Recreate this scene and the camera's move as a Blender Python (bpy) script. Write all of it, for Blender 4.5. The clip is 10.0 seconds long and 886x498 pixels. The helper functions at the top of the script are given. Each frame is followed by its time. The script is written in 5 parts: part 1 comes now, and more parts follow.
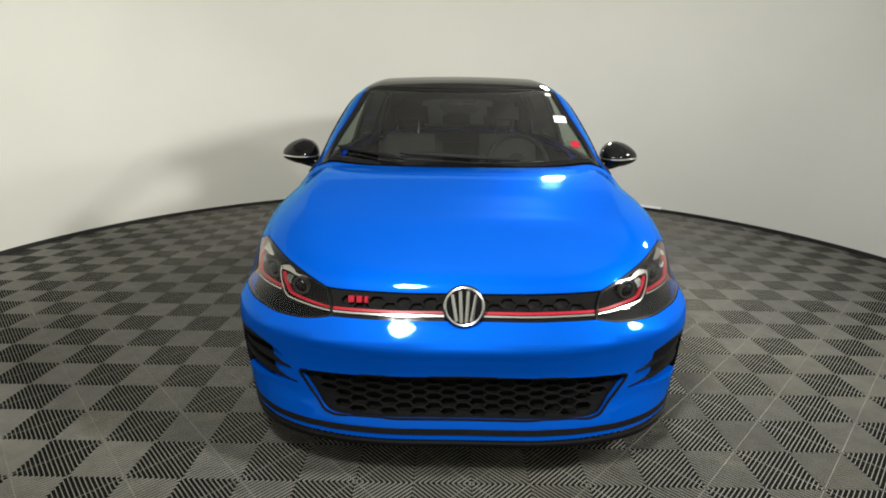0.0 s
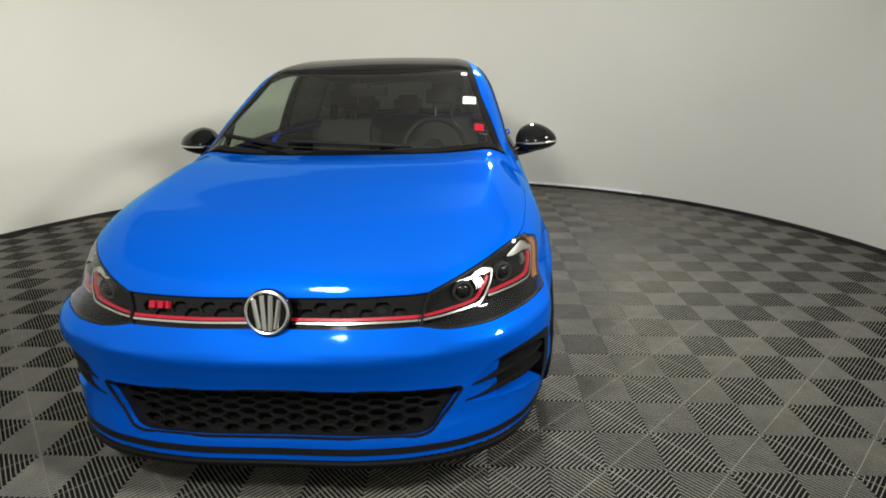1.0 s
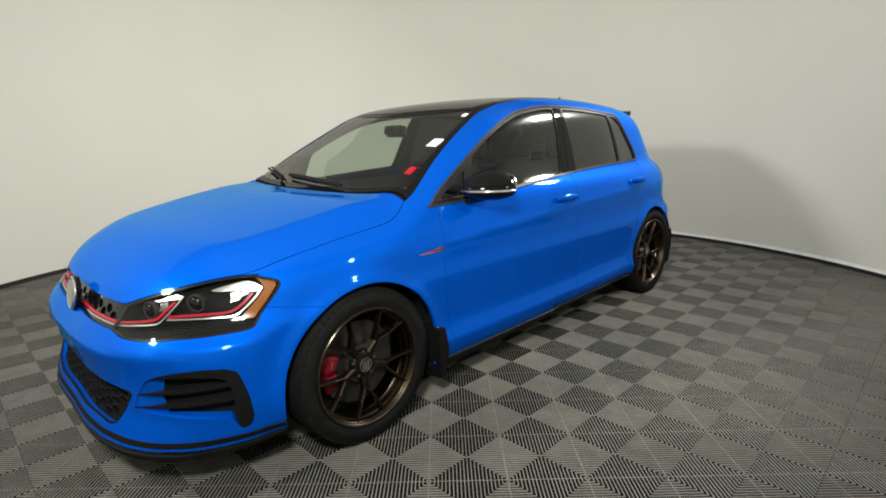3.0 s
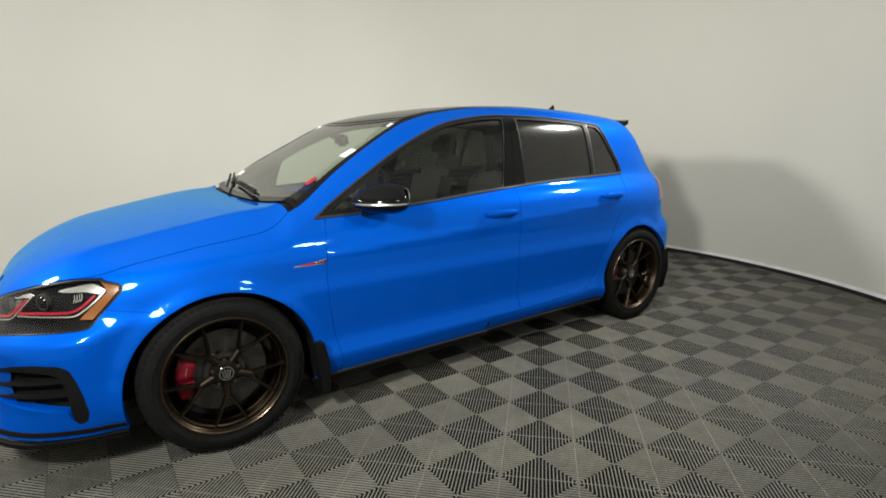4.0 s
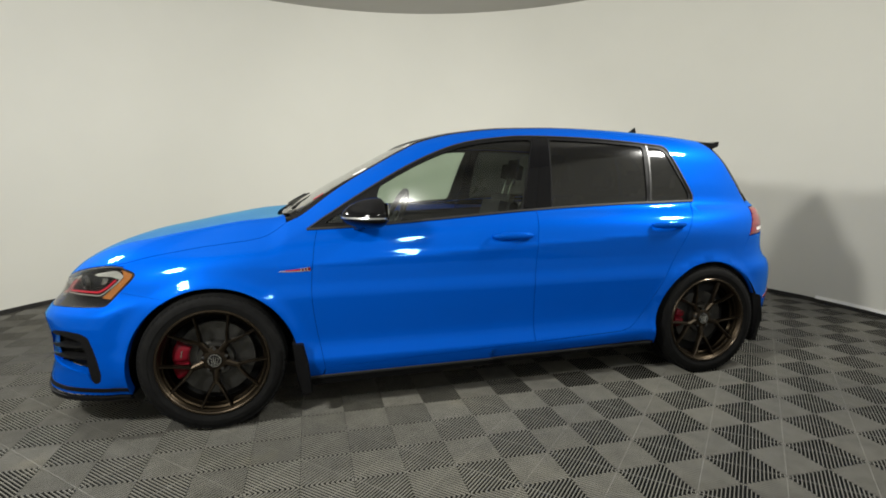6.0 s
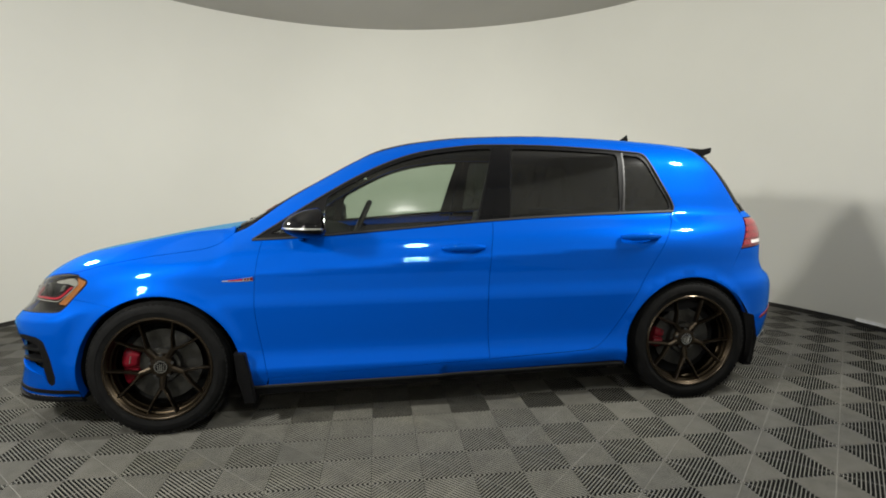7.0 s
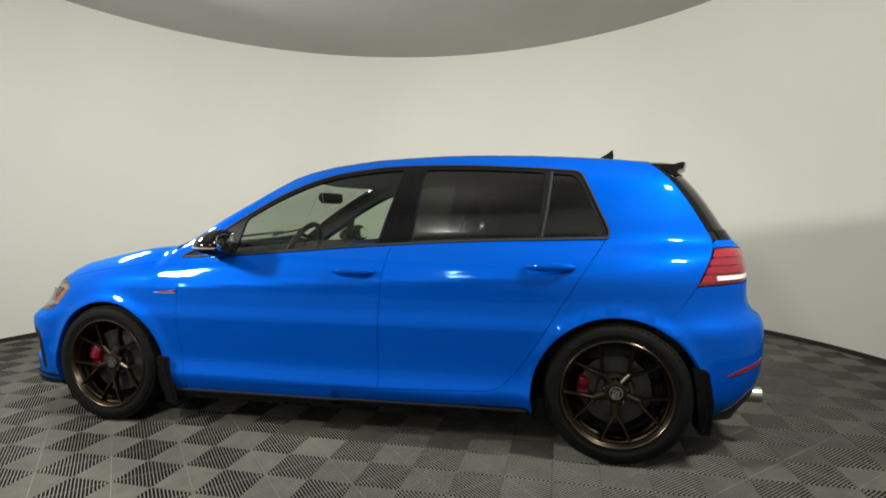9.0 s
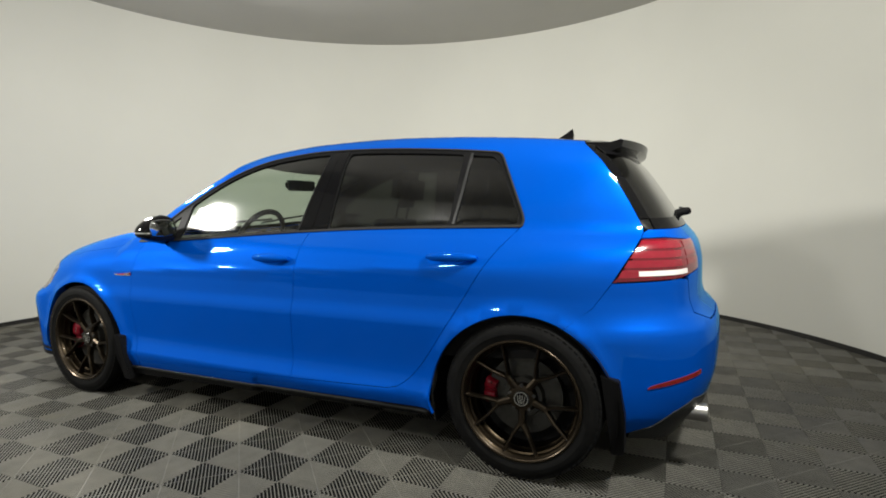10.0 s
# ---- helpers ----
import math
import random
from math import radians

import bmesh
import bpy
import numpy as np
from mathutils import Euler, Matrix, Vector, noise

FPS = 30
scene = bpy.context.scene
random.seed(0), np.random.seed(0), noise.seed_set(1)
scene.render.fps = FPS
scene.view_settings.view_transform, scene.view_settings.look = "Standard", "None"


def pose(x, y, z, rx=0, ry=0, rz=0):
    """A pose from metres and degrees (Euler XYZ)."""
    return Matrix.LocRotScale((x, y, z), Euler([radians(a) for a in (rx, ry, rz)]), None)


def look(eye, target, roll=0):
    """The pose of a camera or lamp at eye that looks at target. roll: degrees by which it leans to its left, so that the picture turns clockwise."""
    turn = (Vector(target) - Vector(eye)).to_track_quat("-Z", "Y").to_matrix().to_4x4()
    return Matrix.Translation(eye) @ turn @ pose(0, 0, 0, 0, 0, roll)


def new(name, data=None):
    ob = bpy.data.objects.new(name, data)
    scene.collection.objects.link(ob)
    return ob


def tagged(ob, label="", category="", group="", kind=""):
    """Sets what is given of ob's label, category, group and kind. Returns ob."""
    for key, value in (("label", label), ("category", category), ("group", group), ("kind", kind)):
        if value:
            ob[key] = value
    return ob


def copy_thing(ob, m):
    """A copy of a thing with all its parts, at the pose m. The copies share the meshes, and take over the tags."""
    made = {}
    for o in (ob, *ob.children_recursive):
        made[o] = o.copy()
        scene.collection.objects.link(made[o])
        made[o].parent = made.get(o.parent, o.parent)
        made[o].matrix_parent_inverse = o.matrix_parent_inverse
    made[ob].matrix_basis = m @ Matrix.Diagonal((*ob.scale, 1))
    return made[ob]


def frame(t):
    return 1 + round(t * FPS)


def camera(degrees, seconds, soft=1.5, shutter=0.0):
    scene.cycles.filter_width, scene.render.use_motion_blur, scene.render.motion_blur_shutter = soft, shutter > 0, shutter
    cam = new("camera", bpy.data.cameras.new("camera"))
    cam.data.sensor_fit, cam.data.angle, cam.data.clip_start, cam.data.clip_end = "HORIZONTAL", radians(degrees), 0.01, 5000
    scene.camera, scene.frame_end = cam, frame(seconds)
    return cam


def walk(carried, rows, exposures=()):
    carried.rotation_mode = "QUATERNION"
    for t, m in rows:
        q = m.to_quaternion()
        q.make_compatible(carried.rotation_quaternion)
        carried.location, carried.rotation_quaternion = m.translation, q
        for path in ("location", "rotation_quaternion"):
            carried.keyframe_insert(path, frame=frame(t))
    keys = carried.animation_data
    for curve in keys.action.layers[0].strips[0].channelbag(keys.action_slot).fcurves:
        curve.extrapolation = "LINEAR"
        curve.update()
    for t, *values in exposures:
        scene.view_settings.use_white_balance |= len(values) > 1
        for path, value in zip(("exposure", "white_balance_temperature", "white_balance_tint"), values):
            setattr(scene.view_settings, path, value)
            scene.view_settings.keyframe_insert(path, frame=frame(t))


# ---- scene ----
cam = camera(80.5, 10.0, soft=1.8)
PATH = [
    (0, (-0.05, -3.661, 1.258), (-0.074, -1.736, 0.716), 0.5),
    (0.5, (0.19, -3.63, 1.252), (0.157, -1.71, 0.693), -0.7),
    (1, (0.59, -3.441, 1.233), (0.47, -1.534, 0.644), -1.0),
    (1.5, (1.033, -3.214, 1.237), (0.719, -1.33, 0.642), -1.4),
    (2, (1.488, -3.03, 1.237), (0.791, -1.236, 0.692), -1.4),
    (2.2, (1.69, -2.91, 1.178), (0.765, -1.216, 0.668), -1.5),
    (3.3, (2.647, -2.25, 1.218), (1.193, -0.944, 0.793), -1.0),
    (3.5, (2.739, -2.079, 1.2), (1.242, -0.824, 0.773), -0.8),
    (4, (2.958, -1.702, 1.224), (1.341, -0.597, 0.817), -0.6),
    (4.5, (3.121, -1.41, 1.163), (1.361, -0.524, 0.818), -0.8),
    (5, (3.207, -1.265, 1.11), (1.352, -0.589, 0.792), -0.3),
    (5.5, (3.268, -1.087, 1.112), (1.382, -0.486, 0.822), -0.2),
    (5.7, (3.29, -1.02, 1.131), (1.392, -0.453, 0.851), -0.2),
    (6.8, (3.364, -0.398, 1.123), (1.395, -0.125, 0.901), -0.6),
    (7, (3.367, -0.304, 1.1), (1.393, -0.056, 0.894), -0.7),
    (7.5, (3.404, 0.02, 1.095), (1.412, 0.061, 0.925), -0.7),
    (8, (3.345, 0.425, 1.085), (1.357, 0.268, 0.93), -0.8),
    (8.5, (3.284, 0.767, 1.07), (1.311, 0.475, 0.921), -0.6),
    (9, (3.196, 1.098, 1.09), (1.252, 0.644, 0.975), -0.4),
    (9.5, (3.004, 1.496, 1.033), (1.111, 0.858, 0.937), -0.2),
    (10, (2.788, 1.864, 1.063), (0.966, 1.052, 0.916), -0.3),
]
walk(cam, [(t, look(eye, target, roll)) for t, eye, target, roll in PATH], [(0.0, 0.18), (0.5, 0.06), (1.5, 0.07), (3.3, 0.0), (10.0, 0.0)])

# ---- world, exposure and light ----
world = bpy.data.worlds.new("world")
scene.world = world
world.use_nodes = True
world.node_tree.nodes["Background"].inputs[0].default_value = (0.8, 0.82, 0.78, 1)
world.node_tree.nodes["Background"].inputs[1].default_value = 0.02
scene.view_settings.exposure = 0.0

ROOM = Vector((-0.08, -0.145, 0.0))
ROOM_R = 3.73
ROOM_H = 3.27


def lamp(at, target, watts, size, spread=180):
    """A round flood light under the ceiling."""
    data = bpy.data.lights.new("flood_light", "AREA")
    data.shape, data.size, data.energy, data.color = "DISK", size, watts, (1.0, 0.985, 0.915)
    data.spread = radians(spread)
    ob = new("flood_light", data)
    ob.matrix_basis = look(at, target)
    return ob


lamp((-0.40, -3.48, 2.35), (0.9, 2.2, 0.85), 71, 0.40, 146)
lamp((2.45, -2.78, 2.15), (-2.6, 0.9, 1.45), 96, 0.40, 140)
lamp((3.50, 0.0, 2.40), (-3.2, 0.3, 1.2), 33, 0.28, 165)
lamp((1.35, 2.90, 2.85), (0.1, 0.0, 0.95), 88, 0.28, 126)


# ---- materials ----
def material(name, color, rough=0.5, metal=0.0, coat=0.0, spec=0.5, var=0.0, scale=40.0, bump=0.0, bump_scale=200.0, alpha=1.0, trans=0.0, emit=0.0):
    m = bpy.data.materials.new(name)
    m.use_nodes = True
    nt = m.node_tree
    b = nt.nodes["Principled BSDF"]
    b.inputs["Base Color"].default_value = (*color, 1)
    b.inputs["Roughness"].default_value = rough
    b.inputs["Metallic"].default_value = metal
    b.inputs["Coat Weight"].default_value = coat
    b.inputs["Coat Roughness"].default_value = 0.045
    b.inputs["Coat IOR"].default_value = 1.32
    b.inputs["Specular IOR Level"].default_value = spec
    b.inputs["Transmission Weight"].default_value = trans
    b.inputs["Alpha"].default_value = alpha
    if emit:
        b.inputs["Emission Color"].default_value = (*color, 1)
        b.inputs["Emission Strength"].default_value = emit
    tc = nt.nodes.new("ShaderNodeTexCoord")
    if var:
        n = nt.nodes.new("ShaderNodeTexNoise")
        n.inputs["Scale"].default_value, n.inputs["Detail"].default_value = scale, 6
        r = nt.nodes.new("ShaderNodeMapRange")
        r.inputs["From Min"].default_value, r.inputs["From Max"].default_value = 0.3, 0.7
        r.inputs["To Min"].default_value, r.inputs["To Max"].default_value = 1 - var, 1 + var
        mix = nt.nodes.new("ShaderNodeMix")
        mix.data_type, mix.blend_type = "RGBA", "MULTIPLY"
        mix.inputs["Factor"].default_value = 1
        mix.inputs["A"].default_value = (*color, 1)
        nt.links.new(tc.outputs["Object"], n.inputs["Vector"])
        nt.links.new(n.outputs["Fac"], r.inputs["Value"])
        nt.links.new(r.outputs["Result"], mix.inputs["B"])
        nt.links.new(mix.outputs["Result"], b.inputs["Base Color"])
    if bump:
        n2 = nt.nodes.new("ShaderNodeTexNoise")
        n2.inputs["Scale"].default_value, n2.inputs["Detail"].default_value = bump_scale, 4
        bp = nt.nodes.new("ShaderNodeBump")
        bp.inputs["Strength"].default_value, bp.inputs["Distance"].default_value = bump, 0.002
        nt.links.new(tc.outputs["Object"], n2.inputs["Vector"])
        nt.links.new(n2.outputs["Fac"], bp.inputs["Height"])
        nt.links.new(bp.outputs["Normal"], b.inputs["Normal"])
    return m


def glass_mat(name, color, rough=0.0, face=0.05):
    """A thin pane: part of the light goes straight through, tinted, the rest mirrors."""
    m = bpy.data.materials.new(name)
    m.use_nodes = True
    nt = m.node_tree
    nt.nodes.remove(nt.nodes["Principled BSDF"])
    out = nt.nodes["Material Output"]
    tr = nt.nodes.new("ShaderNodeBsdfTransparent")
    tr.inputs["Color"].default_value = (*color, 1)
    gl = nt.nodes.new("ShaderNodeBsdfGlossy")
    gl.inputs["Roughness"].default_value = rough
    gl.inputs["Color"].default_value = (0.9, 0.9, 0.9, 1)
    lw = nt.nodes.new("ShaderNodeLayerWeight")
    lw.inputs["Blend"].default_value = 0.5
    pw = nt.nodes.new("ShaderNodeMath")
    pw.operation = "POWER"
    pw.inputs[1].default_value = 4.2
    fr = nt.nodes.new("ShaderNodeMath")
    fr.operation = "MULTIPLY_ADD"
    fr.inputs[1].default_value, fr.inputs[2].default_value = 0.92, face
    nt.links.new(lw.outputs["Facing"], pw.inputs[0])
    nt.links.new(pw.outputs[0], fr.inputs[0])
    mx = nt.nodes.new("ShaderNodeMixShader")
    nt.links.new(fr.outputs[0], mx.inputs[0])
    nt.links.new(tr.outputs[0], mx.inputs[1])
    nt.links.new(gl.outputs[0], mx.inputs[2])
    nt.links.new(mx.outputs[0], out.inputs["Surface"])
    return m


def lacquer(name, color, sheen):
    """Car paint: a flat colour with blue flakes under a clear gloss."""
    m = material(name, color, 0.48, 0.25, 0.0, 0.0, 0.02, 3.0)
    nt = m.node_tree
    b = nt.nodes["Principled BSDF"]
    b.inputs["Specular Tint"].default_value = (0.10, 0.45, 1.0, 1)
    gloss = nt.nodes.new("ShaderNodeBsdfGlossy")
    gloss.inputs["Color"].default_value = (*sheen, 1)
    gloss.inputs["Roughness"].default_value = 0.05
    fr = nt.nodes.new("ShaderNodeFresnel")
    fr.inputs["IOR"].default_value = 1.40
    mx = nt.nodes.new("ShaderNodeMixShader")
    nt.links.new(fr.outputs[0], mx.inputs[0])
    nt.links.new(b.outputs[0], mx.inputs[1])
    nt.links.new(gloss.outputs[0], mx.inputs[2])
    nt.links.new(mx.outputs[0], nt.nodes["Material Output"].inputs["Surface"])
    return m


PAINT = lacquer("blue_paint", (0.0, 0.060, 0.388), (0.26, 0.68, 1.0))
GLOSS_BLACK = material("gloss_black", (0.004, 0.004, 0.0045), 0.3, 0, 0.7, 0.0)
GRILLE_BLACK = material("gloss_grille", (0.003, 0.003, 0.0034), 0.13, 0, 0.3, 0.2)
BLACK_PLASTIC = material("black_plastic", (0.0062, 0.0062, 0.0066), 0.45, 0, 0, 0.07, 0.15, 60, 0.15, 900)
DARK = material("dark_cavity", (0.007, 0.007, 0.007), 0.8, 0, 0, 0.1)
RUBBER = material("tyre_rubber", (0.0072, 0.0072, 0.0072), 0.65, 0, 0, 0.04, 0.2, 30, 0.1, 300)
SEAL = material("seal_rubber", (0.006, 0.006, 0.006), 0.4, 0, 0, 0.1)
BRONZE = material("bronze_alloy", (0.046, 0.036, 0.026), 0.36, 1.0, 0.15, 0.4, 0.08, 30)
BRONZE_EDGE = material("bronze_rim_edge", (0.060, 0.046, 0.032), 0.25, 0.9)
DARK_BRONZE = material("dark_bronze_barrel", (0.028, 0.021, 0.0135), 0.36, 1.0, 0.1, 0.4, 0.08, 30)
EXHAUST = material("exhaust_steel", (0.42, 0.41, 0.40), 0.35, 1.0, 0, 0.5, 0.1, 30)
GREY_PLASTIC = material("grey_plastic", (0.020, 0.021, 0.022), 0.5, 0, 0, 0.2, 0.15, 60, 0.15, 900)
REFLECTOR = material("reflector_red", (0.15, 0.012, 0.010), 0.2, 0, 0.8, 0.2, 0.1, 60)
DIVIDER = material("divider_plastic", (0.024, 0.024, 0.024), 0.35, 0, 0, 0.25)
SATIN_BLACK = material("satin_black_edge", (0.022, 0.022, 0.022), 0.5, 0, 0, 0.12)
STEEL = material("brake_steel", (0.075, 0.074, 0.07), 0.36, 0.9, 0, 0.5, 0.15, 40)
DARK_STEEL = material("dark_steel", (0.06, 0.06, 0.06), 0.5, 0.8, 0, 0.5, 0.2, 30)
CALIPER = material("red_caliper", (0.115, 0.004, 0.010), 0.35, 0, 0.6, 0.1)
CHROME = material("chrome", (0.75, 0.75, 0.74), 0.12, 1.0)
SATIN = material("satin_silver", (0.62, 0.62, 0.6), 0.25, 1.0)
RED = material("red_trim", (0.26, 0.006, 0.018), 0.3, 0, 0.5, 0.2)
AMBER = material("amber_plastic", (0.186, 0.066, 0.014), 0.15, 0, 0.6)
RED_LENS = material("red_lens", (0.19, 0.006, 0.016), 0.12, 0, 1.0, 0.5, 0.1, 25)
DARK_RED_LENS = material("dark_red_lens", (0.10, 0.004, 0.010), 0.12, 0, 1.0)
CLEAR_LENS = material("clear_lamp_lens", (0.72, 0.68, 0.66), 0.15, 0, 1.0)
LAMP_INNER = material("headlight_inner", (0.0035, 0.0035, 0.004), 0.55, 0, 0.0, 0.05)
STICKER = material("white_sticker", (0.78, 0.8, 0.8), 0.5)
INTERIOR = material("interior_fabric", (0.008, 0.008, 0.0085), 0.8, 0, 0, 0.15, 0.2, 30, 0.2, 500)
SEAT = material("seat_fabric", (0.015, 0.015, 0.0155), 0.85, 0, 0, 0.15, 0.2, 60, 0.2, 500)
LINER = material("headliner_fabric", (0.03, 0.03, 0.03), 0.9)
WINDSCREEN = glass_mat("windscreen_glass", (0.80, 0.86, 0.80))
FRONT_GLASS = glass_mat("front_side_glass", (0.62, 0.70, 0.62), rough=0.10)
TINT = glass_mat("privacy_glass", (0.035, 0.037, 0.035), rough=0.10, face=0.075)
LENS = glass_mat("headlight_lens", (0.88, 0.88, 0.86), rough=0.02, face=0.012)
MIRROR = material("mirror_glass", (0.85, 0.86, 0.86), 0.02, 1.0)


# ---- mesh helpers ----
from mathutils.geometry import delaunay_2d_cdt


def curve(keys):
    """A smooth function through (position, value) keys."""
    kx, kv = np.array([k[0] for k in keys], float), np.array([k[1] for k in keys], float)
    d = np.diff(kv) / np.diff(kx)
    m = np.zeros(len(kx))
    m[0], m[-1] = d[0], d[-1]
    for i in range(1, len(kx) - 1):
        m[i] = 0 if d[i - 1] * d[i] <= 0 else 2 * d[i - 1] * d[i] / (d[i - 1] + d[i])

    def f(x):
        x = np.clip(np.asarray(x, float), kx[0], kx[-1])
        i = np.clip(np.searchsorted(kx, x) - 1, 0, len(kx) - 2)
        h = kx[i + 1] - kx[i]
        t = (x - kx[i]) / h
        return ((2 * t**3 - 3 * t**2 + 1) * kv[i] + (t**3 - 2 * t**2 + t) * h * m[i] + (3 * t**2 - 2 * t**3) * kv[i + 1] + (t**3 - t**2) * h * m[i + 1])

    return f


def part(name, bm, mat, parent=None, label="", smooth=True, bevel=0.0, at=None):
    """One mesh object from a bmesh, under a thing or a part."""
    if bevel:
        bmesh.ops.bevel(bm, geom=bm.edges[:], offset=bevel, segments=2, affect="EDGES", clamp_overlap=True)
    bmesh.ops.recalc_face_normals(bm, faces=bm.faces[:])
    me = bpy.data.meshes.new(name)
    bm.to_mesh(me)
    bm.free()
    return finish(name, me, mat, parent, label, smooth, at)


def finish(name, me, mat, parent=None, label="", smooth=True, at=None):
    me.materials.append(mat)
    if smooth:
        me.shade_smooth()
        if not me.has_custom_normals:
            try:
                me.set_sharp_from_angle(angle=radians(38))
            except Exception:
                pass
    ob = new(name, me)
    if at is not None:
        ob.matrix_basis = at
    if parent is not None:
        ob.parent = parent
    return tagged(ob, label)


def box_bm(x0, x1, y0, y1, z0, z1, bm=None):
    bm = bm or bmesh.new()
    v = [bm.verts.new((x, y, z)) for x in (x0, x1) for y in (y0, y1) for z in (z0, z1)]
    for f in ((0, 1, 3, 2), (4, 6, 7, 5), (0, 4, 5, 1), (2, 3, 7, 6), (0, 2, 6, 4), (1, 5, 7, 3)):
        bm.faces.new([v[i] for i in f])
    return bm


def lathe_bm(profile, n=64, axis="X", bm=None, close=False):
    """Turn a profile of (distance along the axis, radius) round the axis."""
    bm = bm or bmesh.new()
    rings = []
    for a, r in profile:
        ring = []
        for i in range(n):
            w = 2 * math.pi * i / n
            c, s = r * math.cos(w), r * math.sin(w)
            ring.append(bm.verts.new((a, c, s) if axis == "X" else ((c, a, s) if axis == "Y" else (c, s, a))))
        rings.append(ring)
    pairs = list(zip(rings, rings[1:])) + ([(rings[-1], rings[0])] if close else [])
    for r0, r1 in pairs:
        for i in range(n):
            bm.faces.new((r0[i], r0[(i + 1) % n], r1[(i + 1) % n], r1[i]))
    return bm


def tube_bm(points, radius, n=10, bm=None, caps=True, flat=1.0):
    """A round bar along points; radius may be a number or one for each point."""
    bm = bm or bmesh.new()
    pts = [Vector(p) for p in points]
    rr = radius if isinstance(radius, (list, tuple)) else [radius] * len(pts)
    rings, side = [], None
    for i, p in enumerate(pts):
        d = (pts[min(i + 1, len(pts) - 1)] - pts[max(i - 1, 0)]).normalized()
        if side is None:
            side = d.orthogonal().normalized()
        side = (side - d * side.dot(d)).normalized()
        up = d.cross(side)
        rings.append([bm.verts.new(p + (side * math.cos(a) + up * math.sin(a) * flat) * rr[i]) for a in (2 * math.pi * k / n for k in range(n))])
    for r0, r1 in zip(rings, rings[1:]):
        for i in range(n):
            bm.faces.new((r0[i], r0[(i + 1) % n], r1[(i + 1) % n], r1[i]))
    if caps:
        bm.faces.new(rings[0][::-1]), bm.faces.new(rings[-1])
    return bm


# ---- the car's form: an implicit surface from its design lines; x across, front towards -y ----
plan_w = curve([(-2.3, 0.701), (-1.95, 0.769), (-1.75, 0.813), (-1.6, 0.841), (-1.32, 0.874), (-0.9, 0.867), (0, 0.870), (0.9, 0.863), (1.3, 0.846), (1.5, 0.818), (1.7, 0.765), (1.9, 0.719), (2.2, 0.638)])
lean_crisp = curve([(0.12, -0.05), (0.2, -0.026), (0.25, -0.006), (0.285, 0.002), (0.315, -0.007), (0.345, -0.0175), (0.37, -0.0225), (0.40, -0.0245), (0.45, -0.0225), (0.5, -0.0190), (0.6, -0.0118), (0.7, -0.0048), (0.755, -0.0012), (0.780, 0.0004), (0.786, -0.0008), (0.80, -0.0064), (0.815, -0.0118), (0.84, -0.0208), (0.88, -0.037), (0.91, -0.055), (0.94, -0.080), (0.965, -0.105), (1.1, -0.150), (1.25, -0.205), (1.36, -0.256), (1.46, -0.32)])
lean_soft = curve([(0.12, -0.05), (0.2, -0.026), (0.25, -0.004), (0.285, 0.004), (0.34, 0.001), (0.42, -0.006), (0.5, -0.006), (0.6, -0.004), (0.7, -0.004), (0.76, -0.0075), (0.80, -0.0140), (0.84, -0.0240), (0.88, -0.038), (0.91, -0.055), (0.94, -0.080), (0.965, -0.105), (1.1, -0.150), (1.25, -0.205), (1.36, -0.256), (1.46, -0.32)])
crease_y = curve([(-1.3, 0.0), (-1.05, 0.25), (-0.8, 1.0), (0.9, 1.0), (1.25, 0.5), (1.6, 0.0)])
rise_z = curve([(0.34, 0.0), (0.55, 0.6), (0.7, 1.0), (0.86, 1.0), (0.93, 0.4), (1.0, 0.0)])
taper_f = curve([(-1.3, 0.030), (-0.95, 0.015), (-0.6, -0.009), (-0.2, -0.017), (0.3, -0.008), (0.8, 0.004), (1.3, 0.028), (1.55, 0.027), (1.9, 0.045)])
taper_z = curve([(0.8, 0.0), (0.9, 0.5), (1.0, 0.85), (1.3, 1.0), (1.5, 1.0)])
bump_z = curve([(0.16, 0.74), (0.2, 0.90), (0.23, 0.92), (0.27, 0.86), (0.33, 0.90), (0.45, 1.0), (0.58, 1.0), (0.66, 0.25), (0.72, 0.0)])
rear_bump_z = curve([(0.2, 0.3), (0.3, 0.9), (0.45, 1.0), (0.58, 1.0), (0.66, 0.25), (0.72, 0.0)])
bump_y = curve([(-2.2, 0.100), (-1.95, 0.090), (-1.8, 0.062), (-1.67, 0.026), (-1.6, 0.021), (1.45, 0.021), (1.7, 0.050), (1.9, 0.076), (2.1, 0.091)])
top_z = curve([(-2.3, 0.560), (-2.14, 0.641), (-2.07, 0.701), (-2, 0.753), (-1.9, 0.802), (-1.78, 0.838), (-1.64, 0.865), (-1.4, 0.910), (-1.2, 0.938), (-1.05, 0.945), (-0.95, 0.989), (-0.75, 1.110), (-0.55, 1.220), (-0.42, 1.291), (-0.3, 1.348), (-0.1, 1.395), (0.2, 1.427), (0.55, 1.436), (0.9, 1.426), (1.2, 1.408), (1.5, 1.379), (1.7, 1.356), (2, 1.310)])
ridge_x = curve([(-2.05, 0.46), (-1.9, 0.535), (-1.7, 0.605), (-1.45, 0.645), (-1.2, 0.660), (-1.0, 0.665)])
ridge_y = curve([(-2.1, 0.5), (-1.9, 1.0), (-1.08, 1.0), (-0.98, 0.0)])
crown = curve([(-2.1, 0.034), (-1.9, 0.021), (-1.3, 0.010), (-1.05, -0.004), (-0.9, 0.008), (-0.3, 0.022), (0.5, 0.031), (1.5, 0.037), (2, 0.050)])
